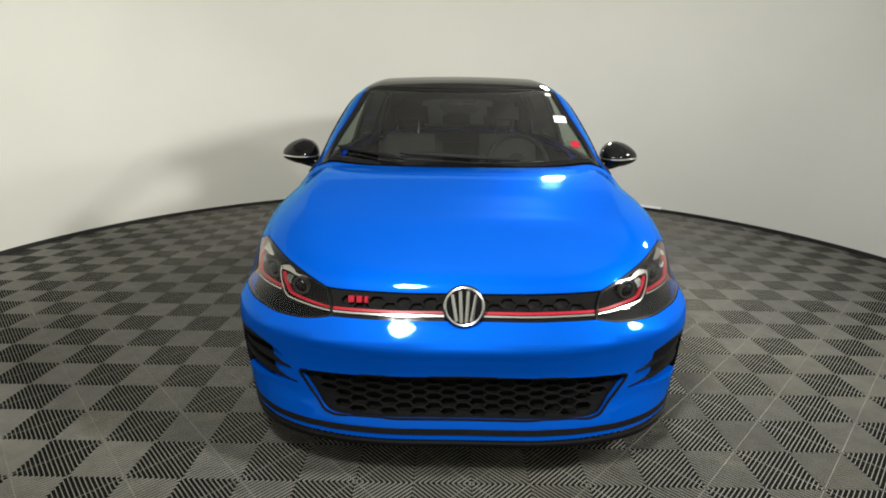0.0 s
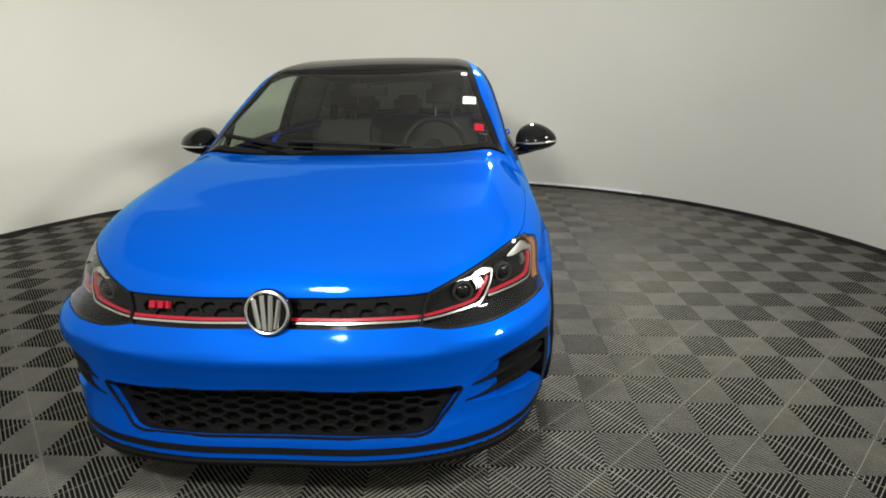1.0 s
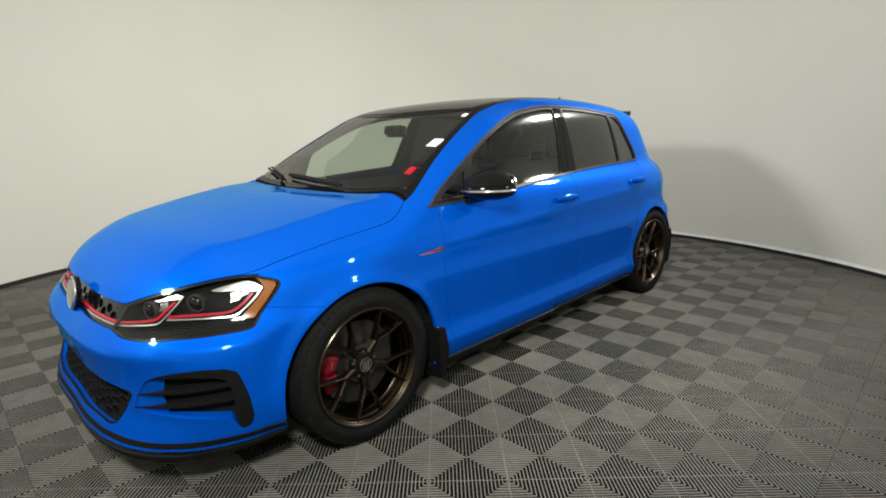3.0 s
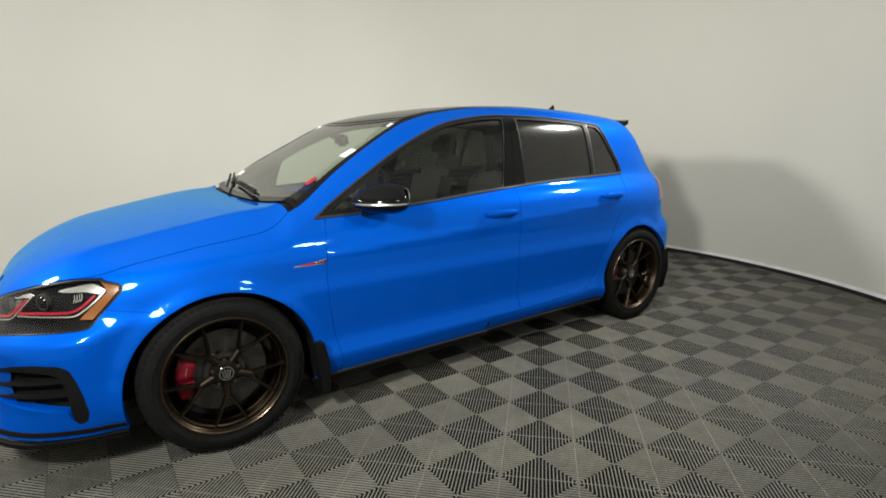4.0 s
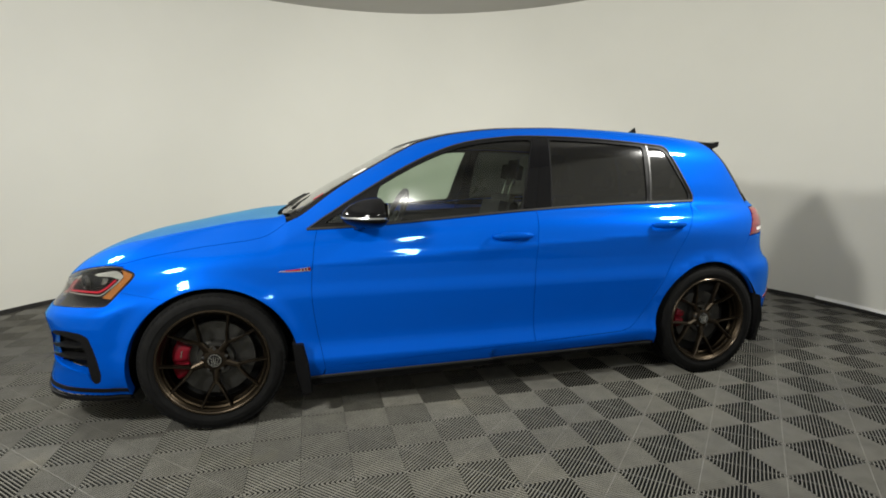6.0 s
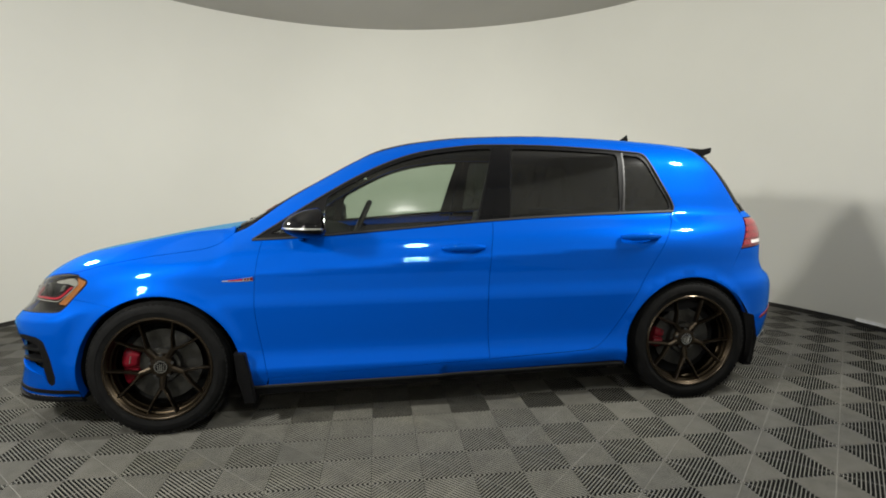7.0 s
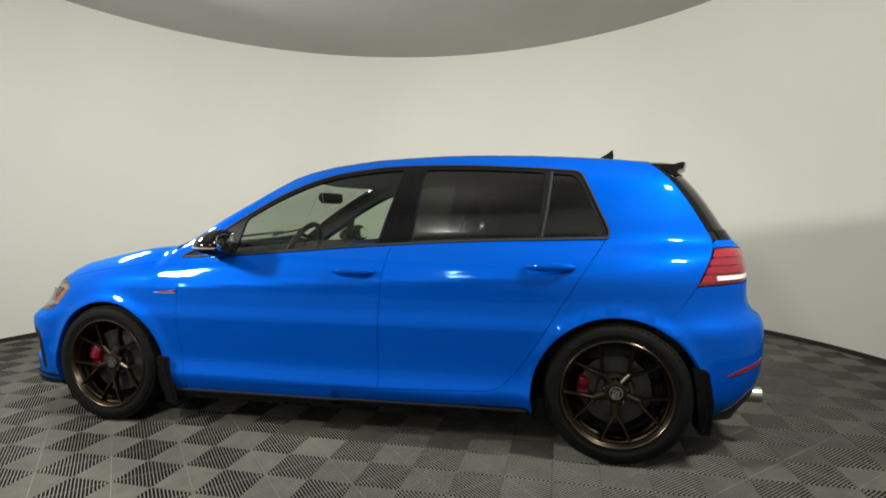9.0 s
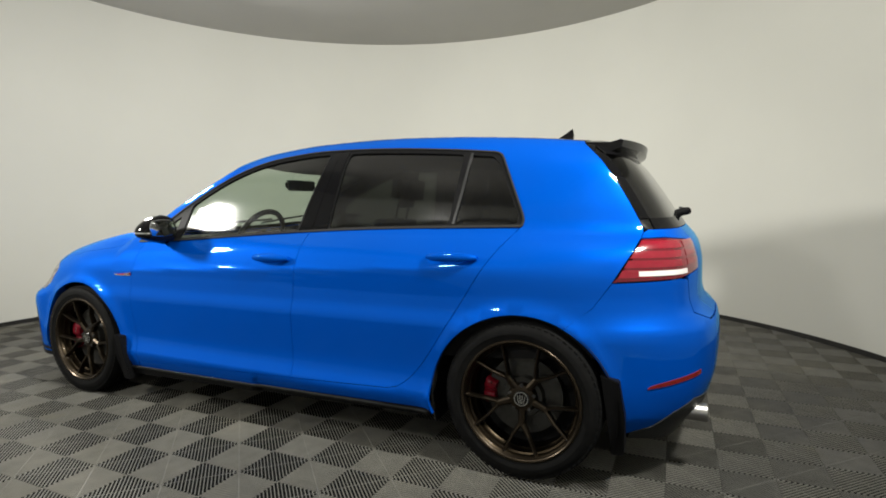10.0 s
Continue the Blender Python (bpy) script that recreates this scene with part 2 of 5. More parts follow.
front_y = curve([(0.1, -2.119), (0.17, -2.162), (0.21, -2.154), (0.25, -2.143), (0.30, -2.130), (0.38, -2.127), (0.45, -2.139), (0.492, -2.1485), (0.500, -2.1475), (0.508, -2.142), (0.545, -2.114), (0.575, -2.092), (0.61, -2.071), (0.66, -2.057), (0.72, -2.020), (0.8, -1.923), (0.9, -1.756), (1, -1.563)])
nose_z = curve([(0.36, 0.0), (0.47, 1.0), (0.54, 1.0), (0.65, 0.0)])
front_p = curve([(0, 0.000), (0.2, -0.002), (0.35, 0.009), (0.5, 0.041), (0.62, 0.096), (0.72, 0.185), (0.82, 0.345), (0.95, 0.653)])
corner_x = curve([(0.48, 0.0), (0.6, 0.010), (0.7, 0.034), (0.8, 0.084), (0.95, 0.17)])
corner_z = curve([(0.1, 0.0), (0.17, 0.12), (0.21, 0.26), (0.26, 0.50), (0.33, 0.82), (0.44, 1.0), (0.48, 1.0), (0.54, 0.75), (0.6, 0.15), (0.64, 0.0)])
rear_y = curve([(0.12, 1.908), (0.2, 1.957), (0.3, 2.026), (0.42, 2.057), (0.55, 2.063), (0.61, 2.052), (0.66, 2.003), (0.72, 1.985), (0.82, 1.983), (0.93, 1.960), (0.98, 1.919), (1.05, 1.872), (1.15, 1.809), (1.28, 1.717), (1.36, 1.655), (1.45, 1.578)])
rear_p = curve([(0, 0.000), (0.25, 0.015), (0.4, 0.032), (0.52, 0.063), (0.62, 0.108), (0.72, 0.202), (0.85, 0.380)])
AXLE, HUB_Z, ARCH_R, ARCH_Z = 1.3155, 0.318, 0.366, 0.292


def smax(a, b, k):
    h = np.maximum(k - np.abs(a - b), 0) / k
    return np.maximum(a, b) + h * h * k * 0.25


def lean(y, z):
    """The flank's section, with a crease that rises to the rear."""
    h = z - 0.047 * np.clip(y, -1.2, 1.3) * rise_z(z)
    k = crease_y(y)
    return k * lean_crisp(h) + (1 - k) * lean_soft(h)


def side_x(y, z):
    x = plan_w(y) + lean(y, z) - taper_f(y) * taper_z(z) + bump_y(y) * np.where(np.asarray(y) < 0, bump_z(z), rear_bump_z(z))
    for ay in (-AXLE, AXLE):
        r = np.hypot(y - ay, z - ARCH_Z)
        x = x + 0.016 * np.exp(-(((r - ARCH_R) / 0.035) ** 2)) * (z < 0.75)
    return x


def form(x, y, z):
    """Below zero inside the body."""
    x = np.abs(x)
    side = x - side_x(y, z)
    past = x - ridge_x(y)
    fall = 0.32 * ridge_y(y) * 0.5 * (past + np.sqrt(past * past + 1.6e-4))
    top = (z - top_z(y) + crown(y) * (x / 0.72) ** 2 + fall) * 0.9
    front = (front_y(z - 0.05 * np.minimum(x / 0.8, 1.1) ** 2 * nose_z(z)) + front_p(x) - corner_x(x) * corner_z(z) - y) * 0.95
    rear = (y - rear_y(z) + rear_p(x)) * 0.95
    f = smax(side, top, 0.13)
    f = smax(f, front, 0.10)
    return smax(f, rear, 0.10)


def gradient(p):
    e, g = 1e-3, []
    for k in range(3):
        d = np.zeros(3)
        d[k] = e
        g.append(form(*(p + d).T) - form(*(p - d).T))
    g = np.array(g).T
    return g / np.linalg.norm(g, axis=1, keepdims=True)


def cast(origin, way, far=1.6):
    """Where rays from inside leave the body."""
    lo, hi = np.zeros(len(origin)), np.full(len(origin), far)
    for _ in range(34):
        mid = (lo + hi) / 2
        inside = form(*(origin + way * mid[:, None]).T) < 0
        lo, hi = np.where(inside, mid, lo), np.where(inside, hi, mid)
    return origin + way * lo[:, None]


# ways to lay a flat outline on the form
S0, S_LEN = 0.90, 0.86


def on_side(q):
    """(y, s): s is the height up to the shoulder, above it the way round the roof."""
    q = np.asarray(q, float)
    a = np.clip((q[:, 1] - S0) / S_LEN, 0, 1.2) * math.pi / 2
    o = np.stack([np.zeros(len(q)), q[:, 0], np.minimum(q[:, 1], S0)], 1)
    return cast(o, np.stack([np.cos(a), np.zeros(len(q)), np.sin(a)], 1))


def side_of(p):
    """(y, s) of points on the form."""
    p = np.asarray(p, float)
    a = np.arctan2(p[:, 2] - S0, p[:, 0]) / (math.pi / 2)
    return np.stack([p[:, 1], np.where(p[:, 2] <= S0, p[:, 2], S0 + a * S_LEN)], 1)


def yz(points):
    """(y, s) of outline points given as the side view's (y, z)."""
    q = np.asarray(points, float)
    o = np.stack([np.zeros(len(q)), q[:, 0], q[:, 1]], 1)
    return side_of(cast(o, np.tile([1.0, 0, 0], (len(q), 1))))


FRONT_C, REAR_C, ARC = -1.30, 1.15, 0.85


def on_front(q):
    """(arc, z): arc is the way round the nose from the middle."""
    q = np.asarray(q, float)
    a = q[:, 0] / ARC
    o = np.stack([np.zeros(len(q)), np.full(len(q), FRONT_C), q[:, 1]], 1)
    return cast(o, np.stack([np.sin(a), -np.cos(a), np.zeros(len(q))], 1))


def front_of(p):
    p = np.asarray(p, float)
    return np.stack([np.arctan2(p[:, 0], FRONT_C - p[:, 1]) * ARC, p[:, 2]], 1)


def xz_front(points):
    """(arc, z) of outline points given as the front view's (x, z)."""
    q = np.asarray(points, float)
    o = np.stack([q[:, 0], np.full(len(q), FRONT_C), q[:, 1]], 1)
    return front_of(cast(o, np.tile([0, -1.0, 0], (len(q), 1))))


def on_rear(q):
    q = np.asarray(q, float)
    a = q[:, 0] / ARC
    o = np.stack([np.zeros(len(q)), np.full(len(q), REAR_C), q[:, 1]], 1)
    return cast(o, np.stack([np.sin(a), np.cos(a), np.zeros(len(q))], 1))


def rear_of(p):
    p = np.asarray(p, float)
    return np.stack([np.arctan2(p[:, 0], p[:, 1] - REAR_C) * ARC, p[:, 2]], 1)


def on_top(q):
    q = np.asarray(q, float)
    o = np.stack([q[:, 0], q[:, 1], np.full(len(q), 0.5)], 1)
    return cast(o, np.tile([0, 0, 1.0], (len(q), 1)))


def top_of(p):
    return np.asarray(p, float)[:, :2]


def rounded(loop, r, n=5):
    """Round the corners of an outline."""
    out, m = [], len(loop)
    for i in range(m):
        a, b, c = (np.array(loop[(i + k) % m], float) for k in (-1, 0, 1))
        u, v = a - b, c - b
        lu, lv = np.linalg.norm(u), np.linalg.norm(v)
        d = min(r, lu * 0.45, lv * 0.45)
        p, q = b + u / lu * d, b + v / lv * d
        for k in range(n + 1):
            t = k / n
            out.append((1 - t) ** 2 * p + 2 * t * (1 - t) * b + t * t * q)
    return np.array(out)


def bend(points, n=8):
    """A smooth line through points."""
    p = np.array(points, float)
    q = np.vstack([2 * p[0] - p[1], p, 2 * p[-1] - p[-2]])
    out = []
    for i in range(1, len(q) - 2):
        for k in range(n):
            t = k / n
            out.append(0.5 * (2 * q[i] + (q[i + 1] - q[i - 1]) * t + (2 * q[i - 1] - 5 * q[i] + 4 * q[i + 1] - q[i + 2]) * t * t + (3 * q[i] - q[i - 1] - 3 * q[i + 1] + q[i + 2]) * t**3))
    out.append(p[-1])
    return np.array(out)


def dense(loop, h):
    out, m = [], len(loop)
    for i in range(m):
        a, b = np.array(loop[i], float), np.array(loop[(i + 1) % m], float)
        k = max(1, int(math.ceil(np.linalg.norm(b - a) / h)))
        out += [a + (b - a) * j / k for j in range(k)]
    keep = [out[0]]
    for p in out[1:]:
        if np.linalg.norm(p - keep[-1]) > 1e-4:
            keep.append(p)
    if np.linalg.norm(keep[0] - keep[-1]) < 1e-4:
        keep.pop()
    return np.array(keep)


def area2(loop):
    return np.sum(loop[:, 0] * np.roll(loop[:, 1], -1) - np.roll(loop[:, 0], -1) * loop[:, 1])


def inset(loop, d):
    """Move an outline inwards by d (outwards where d is negative)."""
    s = 1 if area2(loop) > 0 else -1
    t = np.roll(loop, -1, 0) - np.roll(loop, 1, 0)
    t /= np.maximum(np.linalg.norm(t, axis=1, keepdims=True), 1e-9)
    return loop + s * d * np.stack([-t[:, 1], t[:, 0]], 1)


def within(q, loop):
    x, y = q[:, 0], q[:, 1]
    a, b = loop, np.roll(loop, -1, 0)
    hit = np.zeros(len(q), bool)
    for (x0, y0), (x1, y1) in zip(a, b):
        if y0 != y1:
            hit ^= ((y0 > y) != (y1 > y)) & (x < (x1 - x0) * (y - y0) / (y1 - y0) + x0)
    return hit


def far_from(q, loop, d):
    ok = np.ones(len(q), bool)
    a, b = loop, np.roll(loop, -1, 0)
    for p, r in zip(a, b):
        e = r - p
        t = np.clip(((q - p) @ e) / max(e @ e, 1e-12), 0, 1)
        ok &= np.linalg.norm(q - p - t[:, None] * e, axis=1) > d
    return ok


def panel(name, loop, lay, mat, parent, label="", holes=(), h=0.03, gap=0.0013, rim=0.014, out=0.0, flip=False):
    """A body panel: an outline laid on the form, with its edges turned inwards. flip: on the other side of the car."""
    loops = [inset(dense(np.array(loop, float), h), gap)] + [inset(dense(np.array(o, float), h), -gap) for o in holes]
    lo, hi = loops[0].min(0), loops[0].max(0)
    g = np.stack(np.meshgrid(np.arange(lo[0], hi[0], h), np.arange(lo[1], hi[1], h)), -1).reshape(-1, 2)
    g = g + np.stack([(np.round((g[:, 1] - lo[1]) / h) % 2) * h * 0.5, np.zeros(len(g))], 1)
    ok = within(g, loops[0]) & far_from(g, loops[0], h * 0.55)
    for o in loops[1:]:
        ok &= ~within(g, o) & far_from(g, o, h * 0.55)
    pts, edges = [], []
    for o in loops:
        k = len(pts)
        pts += list(o)
        edges += [(k + i, k + (i + 1) % len(o)) for i in range(len(o))]
    nb = len(pts)
    pts = np.array(pts + list(g[ok]))
    vs, es, fs, ov, oe, of = delaunay_2d_cdt([Vector(p) for p in pts], edges, [], 0, 1e-6)
    q = np.array([(v.x, v.y) for v in vs])
    f = np.array([t for t in fs if len(t) == 3])
    c = q[f].mean(1)
    ok = within(c, loops[0])
    for o in loops[1:]:
        ok &= ~within(c, o)
    f = f[ok]
    p = lay(q)
    n = gradient(p)
    p = p + n * np.reshape(out(q) if callable(out) else out, (-1, 1))
    w = np.cross(p[f[:, 1]] - p[f[:, 0]], p[f[:, 2]] - p[f[:, 0]])
    wrong = np.einsum("ij,ij->i", w, n[f].mean(1)) < 0
    f[wrong] = f[wrong][:, ::-1]
    verts, norms, faces = list(p), list(n), [tuple(t) for t in f]
    if rim:
        count = {}
        for t in faces:
            for a, b in ((t[0], t[1]), (t[1], t[2]), (t[2], t[0])):
                count[(a, b)] = 1
        border = [(a, b) for a, b in count if (b, a) not in count]
        for a, b in border:
            k = len(verts)
            d = np.cross(p[b] - p[a], n[a])
            d = d / max(np.linalg.norm(d), 1e-9)
            verts += [p[a], p[b], p[b] - n[b] * rim, p[a] - n[a] * rim]
            norms += [d, d, d, d]
            faces.append((k + 1, k, k + 3, k + 2))
    verts, norms = np.array(verts), np.array(norms)
    if flip:
        verts, norms = verts * [-1, 1, 1], norms * [-1, 1, 1]
        faces = [t[::-1] for t in faces]
    me = bpy.data.meshes.new(name)
    me.from_pydata([tuple(v) for v in verts], [], faces)
    me.shade_smooth()
    me.normals_split_custom_set_from_vertices([tuple(v) for v in norms])
    return finish(name, me, mat, parent, label, smooth=False)


def both(name, loop, lay, mat, parent, label="", **more):
    return [panel(name, loop, lay, mat, parent, label, flip=k, **more) for k in (False, True)]


def arch(ay, a0, a1, n=28, r=ARCH_R):
    """Points of a wheel arch in the side view, from angle a0 to a1 (0 to the rear, 90 up)."""
    return [(ay + r * math.cos(radians(a0 + (a1 - a0) * i / n)), ARCH_Z + r * math.sin(radians(a0 + (a1 - a0) * i / n))) for i in range(n + 1)]


def ribbon(name, points, wide, thick, mat, parent, label="", flip=False, out=0.0, lay=None):
    """A raised strip along a line on the form."""
    p = lay(np.array(points, float)) if lay else np.array(points, float)
    n = gradient(p)
    t = np.gradient(p, axis=0)
    s = np.cross(n, t)
    s /= np.linalg.norm(s, axis=1, keepdims=True)
    bm = bmesh.new()
    m = -1 if flip else 1
    rings = []
    for i in range(len(p)):
        w = wide[i] if isinstance(wide, (list, tuple)) else wide
        ring = []
        for u, k in ((-0.5, -0.004), (-0.42, thick), (0.42, thick), (0.5, -0.004)):
            v = p[i] + s[i] * u * w + n[i] * (k + out)
            ring.append(bm.verts.new((v[0] * m, v[1], v[2])))
        rings.append(ring)
    for r0, r1 in zip(rings, rings[1:]):
        for i in range(4):
            bm.faces.new((r0[i], r0[(i + 1) % 4], r1[(i + 1) % 4], r1[i]))
    bm.faces.new(rings[0][::-1]), bm.faces.new(rings[-1])
    return part(name, bm, mat, parent, label)


# ---- the car ----
car = tagged(new("car"), "bright blue five-door hatchback with bronze wheels on ribbed floor tiles", "car")

door_front = bend([(-0.848, 0.896), (-0.866, 0.809), (-0.882, 0.621), (-0.868, 0.453), (-0.831, 0.247)])
pillar_b = bend([(0.276, 0.967), (0.250, 0.795), (0.231, 0.548), (0.234, 0.288)])
door_rear = bend([(1.284, 0.995), (1.17, 0.838), (0.98, 0.535), (0.883, 0.395), (0.81, 0.327), (0.751, 0.306)])
door_low = [(-0.831, 0.247), (0.234, 0.288), (0.751, 0.306)]
belt = bend([(-0.894, 0.897), (-0.569, 0.912), (0.276, 0.967), (0.72, 0.986), (1.288, 0.996)])
win_top = bend([(-0.894, 0.897), (-0.609, 1.075), (-0.339, 1.222), (-0.107, 1.309), (0.131, 1.347), (0.312, 1.357), (0.613, 1.352), (0.915, 1.334), (1.142, 1.314)])
win_rear = bend([(1.142, 1.314), (1.170, 1.300), (1.192, 1.262), (1.242, 1.15), (1.290, 1.038), (1.288, 0.996)])
screen_side = bend([(0.732, -0.962), (0.674, -0.76), (0.625, -0.57), (0.592, -0.39), (0.576, -0.26)])
roof_side = bend([(0.576, -0.26), (0.545, -0.03), (0.508, 0.4), (0.478, 1.0), (0.455, 1.495)])
screen_base = bend([(-0.732, -0.962), (-0.45, -1.015), (0.0, -1.035), (0.45, -1.015), (0.732, -0.962)])
screen_top = bend([(0.576, -0.26), (0.3, -0.315), (0.0, -0.335), (-0.3, -0.315), (-0.576, -0.26)])


def cut(line, lo, hi, axis=0):
    v = line[:, axis]
    return line[(v >= lo - 1e-6) & (v <= hi + 1e-6)]


# doors
b_front, b_rear = cut(belt, -0.848, 0.2755), cut(belt, 0.2765, 1.284)
loop = np.vstack([yz(b_front), yz(pillar_b), yz(door_low[1::-1]), yz(door_front[::-1])])
front_doors = both("front_door", loop, on_side, PAINT, car, h=0.018)
loop = np.vstack([yz(b_rear), yz(door_rear), yz(door_low[2:0:-1]), yz(pillar_b[::-1])])
rear_doors = both("rear_door", loop, on_side, PAINT, car, h=0.018)

# side frame: pillar, roof rail, quarter panel and sill
tail_edge = bend([(1.495, 1.353), (1.575, 1.27), (1.637, 1.185), (1.695, 1.09), (1.743, 0.999), (1.748, 0.973)])
lamp_edge = [(1.748, 0.973), (1.742, 0.952), (1.652, 0.790)]
sill_line = [(-0.90, 0.195), (0.93, 0.239)]
outer = np.vstack([
    side_of(on_top(screen_side)), side_of(on_top(roof_side))[1:],
    yz(tail_edge)[1:], yz(lamp_edge)[1:], yz([(1.587, 0.695)] + arch(AXLE, 62, 192)), yz(sill_line[::-1]),
    yz([(-0.840, 0.198)]), yz(door_low), yz(door_rear[::-1])[1:], yz(win_rear[::-1])[1:], yz(win_top[::-1])[1:]])
sides = both("body_side", outer, on_side, PAINT, car, "blue roof rail, quarter panel and sill")

# window surround with its panes
surround = np.vstack([yz(win_top), yz(win_rear)[1:], yz(belt[::-1])[1:]])
in_top = lambda y: np.interp(y, np.r_[win_top[:, 0], win_rear[:9, 0]], np.r_[win_top[:, 1], win_rear[:9, 1]])
in_belt = lambda y: np.interp(y, belt[:, 0], belt[:, 1])


def pane_loop(bottom, top):
    """A pane between two edge lines: (y at the belt, y at the top) in front and behind."""
    y0, y1 = bottom
    u0, u1 = top
    low = [(y, in_belt(y) + 0.011) for y in np.linspace(y0, y1, 12)]
    high = [(y, in_top(y) - 0.019) for y in np.linspace(u1, u0, 14)]
    return rounded(yz(low + high), 0.02, 3)


tri = yz([(-0.812, 0.924), (-0.640, 0.932), (-0.612, 1.035)])
pane_f = pane_loop((-0.585, 0.195), (-0.54, 0.305))
pane_r = pane_loop((0.374, 0.972), (0.412, 1.004))
qt = [(y, in_top(y) - 0.020) for y in (1.034, 1.08, 1.135)] + [(1.172, 1.255), (1.220, 1.145), (1.268, 1.045), (1.268, 1.008), (1.12, 1.004), (1.002, 1.001)]
pane_q = rounded(yz(qt), 0.015, 3)
trims = both("window_surround", surround, on_side, BLACK_PLASTIC, car, "black window surround and centre pillar", holes=[tri, pane_f, pane_r, pane_q], out=0.0005, gap=0.001)
for k in (False, True):
    for nm, lp, mt, tx in (("corner_window", tri, FRONT_GLASS, ""), ("door_window", pane_f, FRONT_GLASS, "lightly tinted front window"), ("door_window", pane_r, TINT, "dark privacy-tinted rear window"), ("quarter_window", pane_q, TINT, "dark privacy-tinted pane")):
        ob = panel(nm, lp, on_side, mt, trims[k], tx, flip=k, out=-0.006, gap=-0.006, rim=0.0, h=0.04)
        ob.visible_shadow = nm == "door_window" and mt is TINT
    ribbon("divider", yz([(0.993, 1.004), (1.006, 1.075), (1.017, 1.142), (1.029, 1.241), (1.036, in_top(1.036) - 0.010)]), 0.012, 0.002, DIVIDER, trims[k], "grey window divider", flip=k, lay=on_side, out=0.002)
    ribbon("window_edge", np.vstack([yz(win_top), yz(win_rear)[1:]]), 0.009, 0.004, SATIN_BLACK, trims[k], "satin grey window edging", flip=k, lay=on_side, out=0.002)
    ribbon("belt_edge", yz(belt), 0.012, 0.005, SATIN_BLACK, trims[k], "satin grey waistline strip", flip=k, lay=on_side, out=0.002)
    # gloss pillar cover
    pl = yz([(0.204, in_belt(0.204) + 0.004), (0.368, in_belt(0.368) + 0.004), (0.404, in_top(0.404) - 0.012), (0.314, in_top(0.314) - 0.012)])
    panel("pillar_cover", pl, on_side, GLOSS_BLACK, trims[k], "gloss black pillar cover", flip=k, out=0.003, rim=0.006)
    ribbon("pillar_seam", yz([(0.279 + 0.08 * t, in_belt(0.28) + 0.006 + (in_top(0.36) - 0.016 - in_belt(0.28)) * t) for t in np.linspace(0, 1, 8)]), 0.005, 0.0015, GLOSS_BLACK, trims[k], flip=k, lay=on_side, out=0.003)

# roof, windscreen
loop = np.vstack([screen_top[::-1] * [1, 1], roof_side, np.array([[0.25, 1.54], [0.0, 1.55], [-0.25, 1.54]]), roof_side[::-1] * [-1, 1]])
roof = panel("roof", loop, on_top, GLOSS_BLACK, car, "gloss black glass roof panel", h=0.05)
loop = np.vstack([screen_base, screen_side, screen_top[1:], (screen_side * [-1, 1])[::-1][1:-1]])
pane = inset(dense(loop, 0.04), 0.035)
screen_frame = panel("windscreen_frame", loop, on_top, GLOSS_BLACK, car, "black windscreen border", holes=[pane], out=-0.002)
screen = panel("windscreen", pane, on_top, WINDSCREEN, car, "clear laminated windscreen", out=-0.004, gap=-0.004, rim=0, h=0.05)
screen.visible_shadow = False

# bonnet
nose_edge = bend([(0.0, 0.652), (0.2, 0.653), (0.40, 0.657), (0.455, 0.660)])
lamp_top = bend([(0.455, 0.660), (0.53, 0.690), (0.592, 0.713), (0.66, 0.737), (0.72, 0.752), (0.765, 0.752)])
hood_tip = on_front(xz_front([(0.734, np.interp(0.734, lamp_top[:, 0], lamp_top[:, 1]))]))
hood_side = bend([tuple(hood_tip[0, :2]), (0.757, -1.67), (0.772, -1.575), (0.786, -1.435), (0.790, -1.26), (0.784, -1.13), (0.766, -1.06), (0.738, -0.988)])
front_r = np.vstack([on_front(xz_front(nose_edge)), on_front(xz_front(lamp_top))[1:]])
side_r = on_top(hood_side)
front_r = front_r[front_r[:, 0] < 0.728]
half = np.vstack([top_of(front_r), top_of(side_r)])
rear_line = screen_base[::-1] - [0, 0.022]
loop = np.vstack([half, cut(rear_line, -0.71, 0.71), (half * [-1, 1])[::-1][:-1]])
hood = panel("bonnet", loop, on_top, PAINT, car, h=0.02)

# grille and lamps at the nose
grille_low = bend([(0.0, 0.574), (0.2, 0.574), (0.43, 0.578)])
lamp_low = bend([(0.43, 0.578), (0.513, 0.567), (0.622, 0.568), (0.71, 0.577)])
lamp_corner = yz(bend([(-1.775, 0.586), (-1.74, 0.595), (-1.692, 0.645), (-1.628, 0.718), (-1.685, 0.747)]))
lamp_corner = front_of(on_side(lamp_corner))
g_low, l_low, g_top, l_top = (xz_front(v) for v in (grille_low, lamp_low, nose_edge, lamp_top))
M = np.array([-1, 1])
g_half = np.vstack([g_low, cut(g_top, 0, xz_front([(0.455, 0.66)])[0, 0])[::-1]])
grille_loop = np.vstack([g_half, (g_half[1:-1] * M)[::-1]])
lamp_loop = np.vstack([l_low, lamp_corner, l_top[::-1]])

# front wings
over_lamp = on_front(l_top)
over_lamp = over_lamp[over_lamp[:, 0] > 0.738][::-1]
loop = np.vstack([side_of(on_top(hood_side)), side_of(on_top(np.array([[0.732, -0.962]]))), yz(door_front), yz([(-0.845, 0.208)]), yz(arch(-AXLE, -14, 119)), yz(bend([(-1.692, 0.645), (-1.628, 0.718), (-1.685, 0.747)])), side_of(over_lamp)])
wings = both("front_wing", loop, on_side, PAINT, car, h=0.02, gap=0.0007)

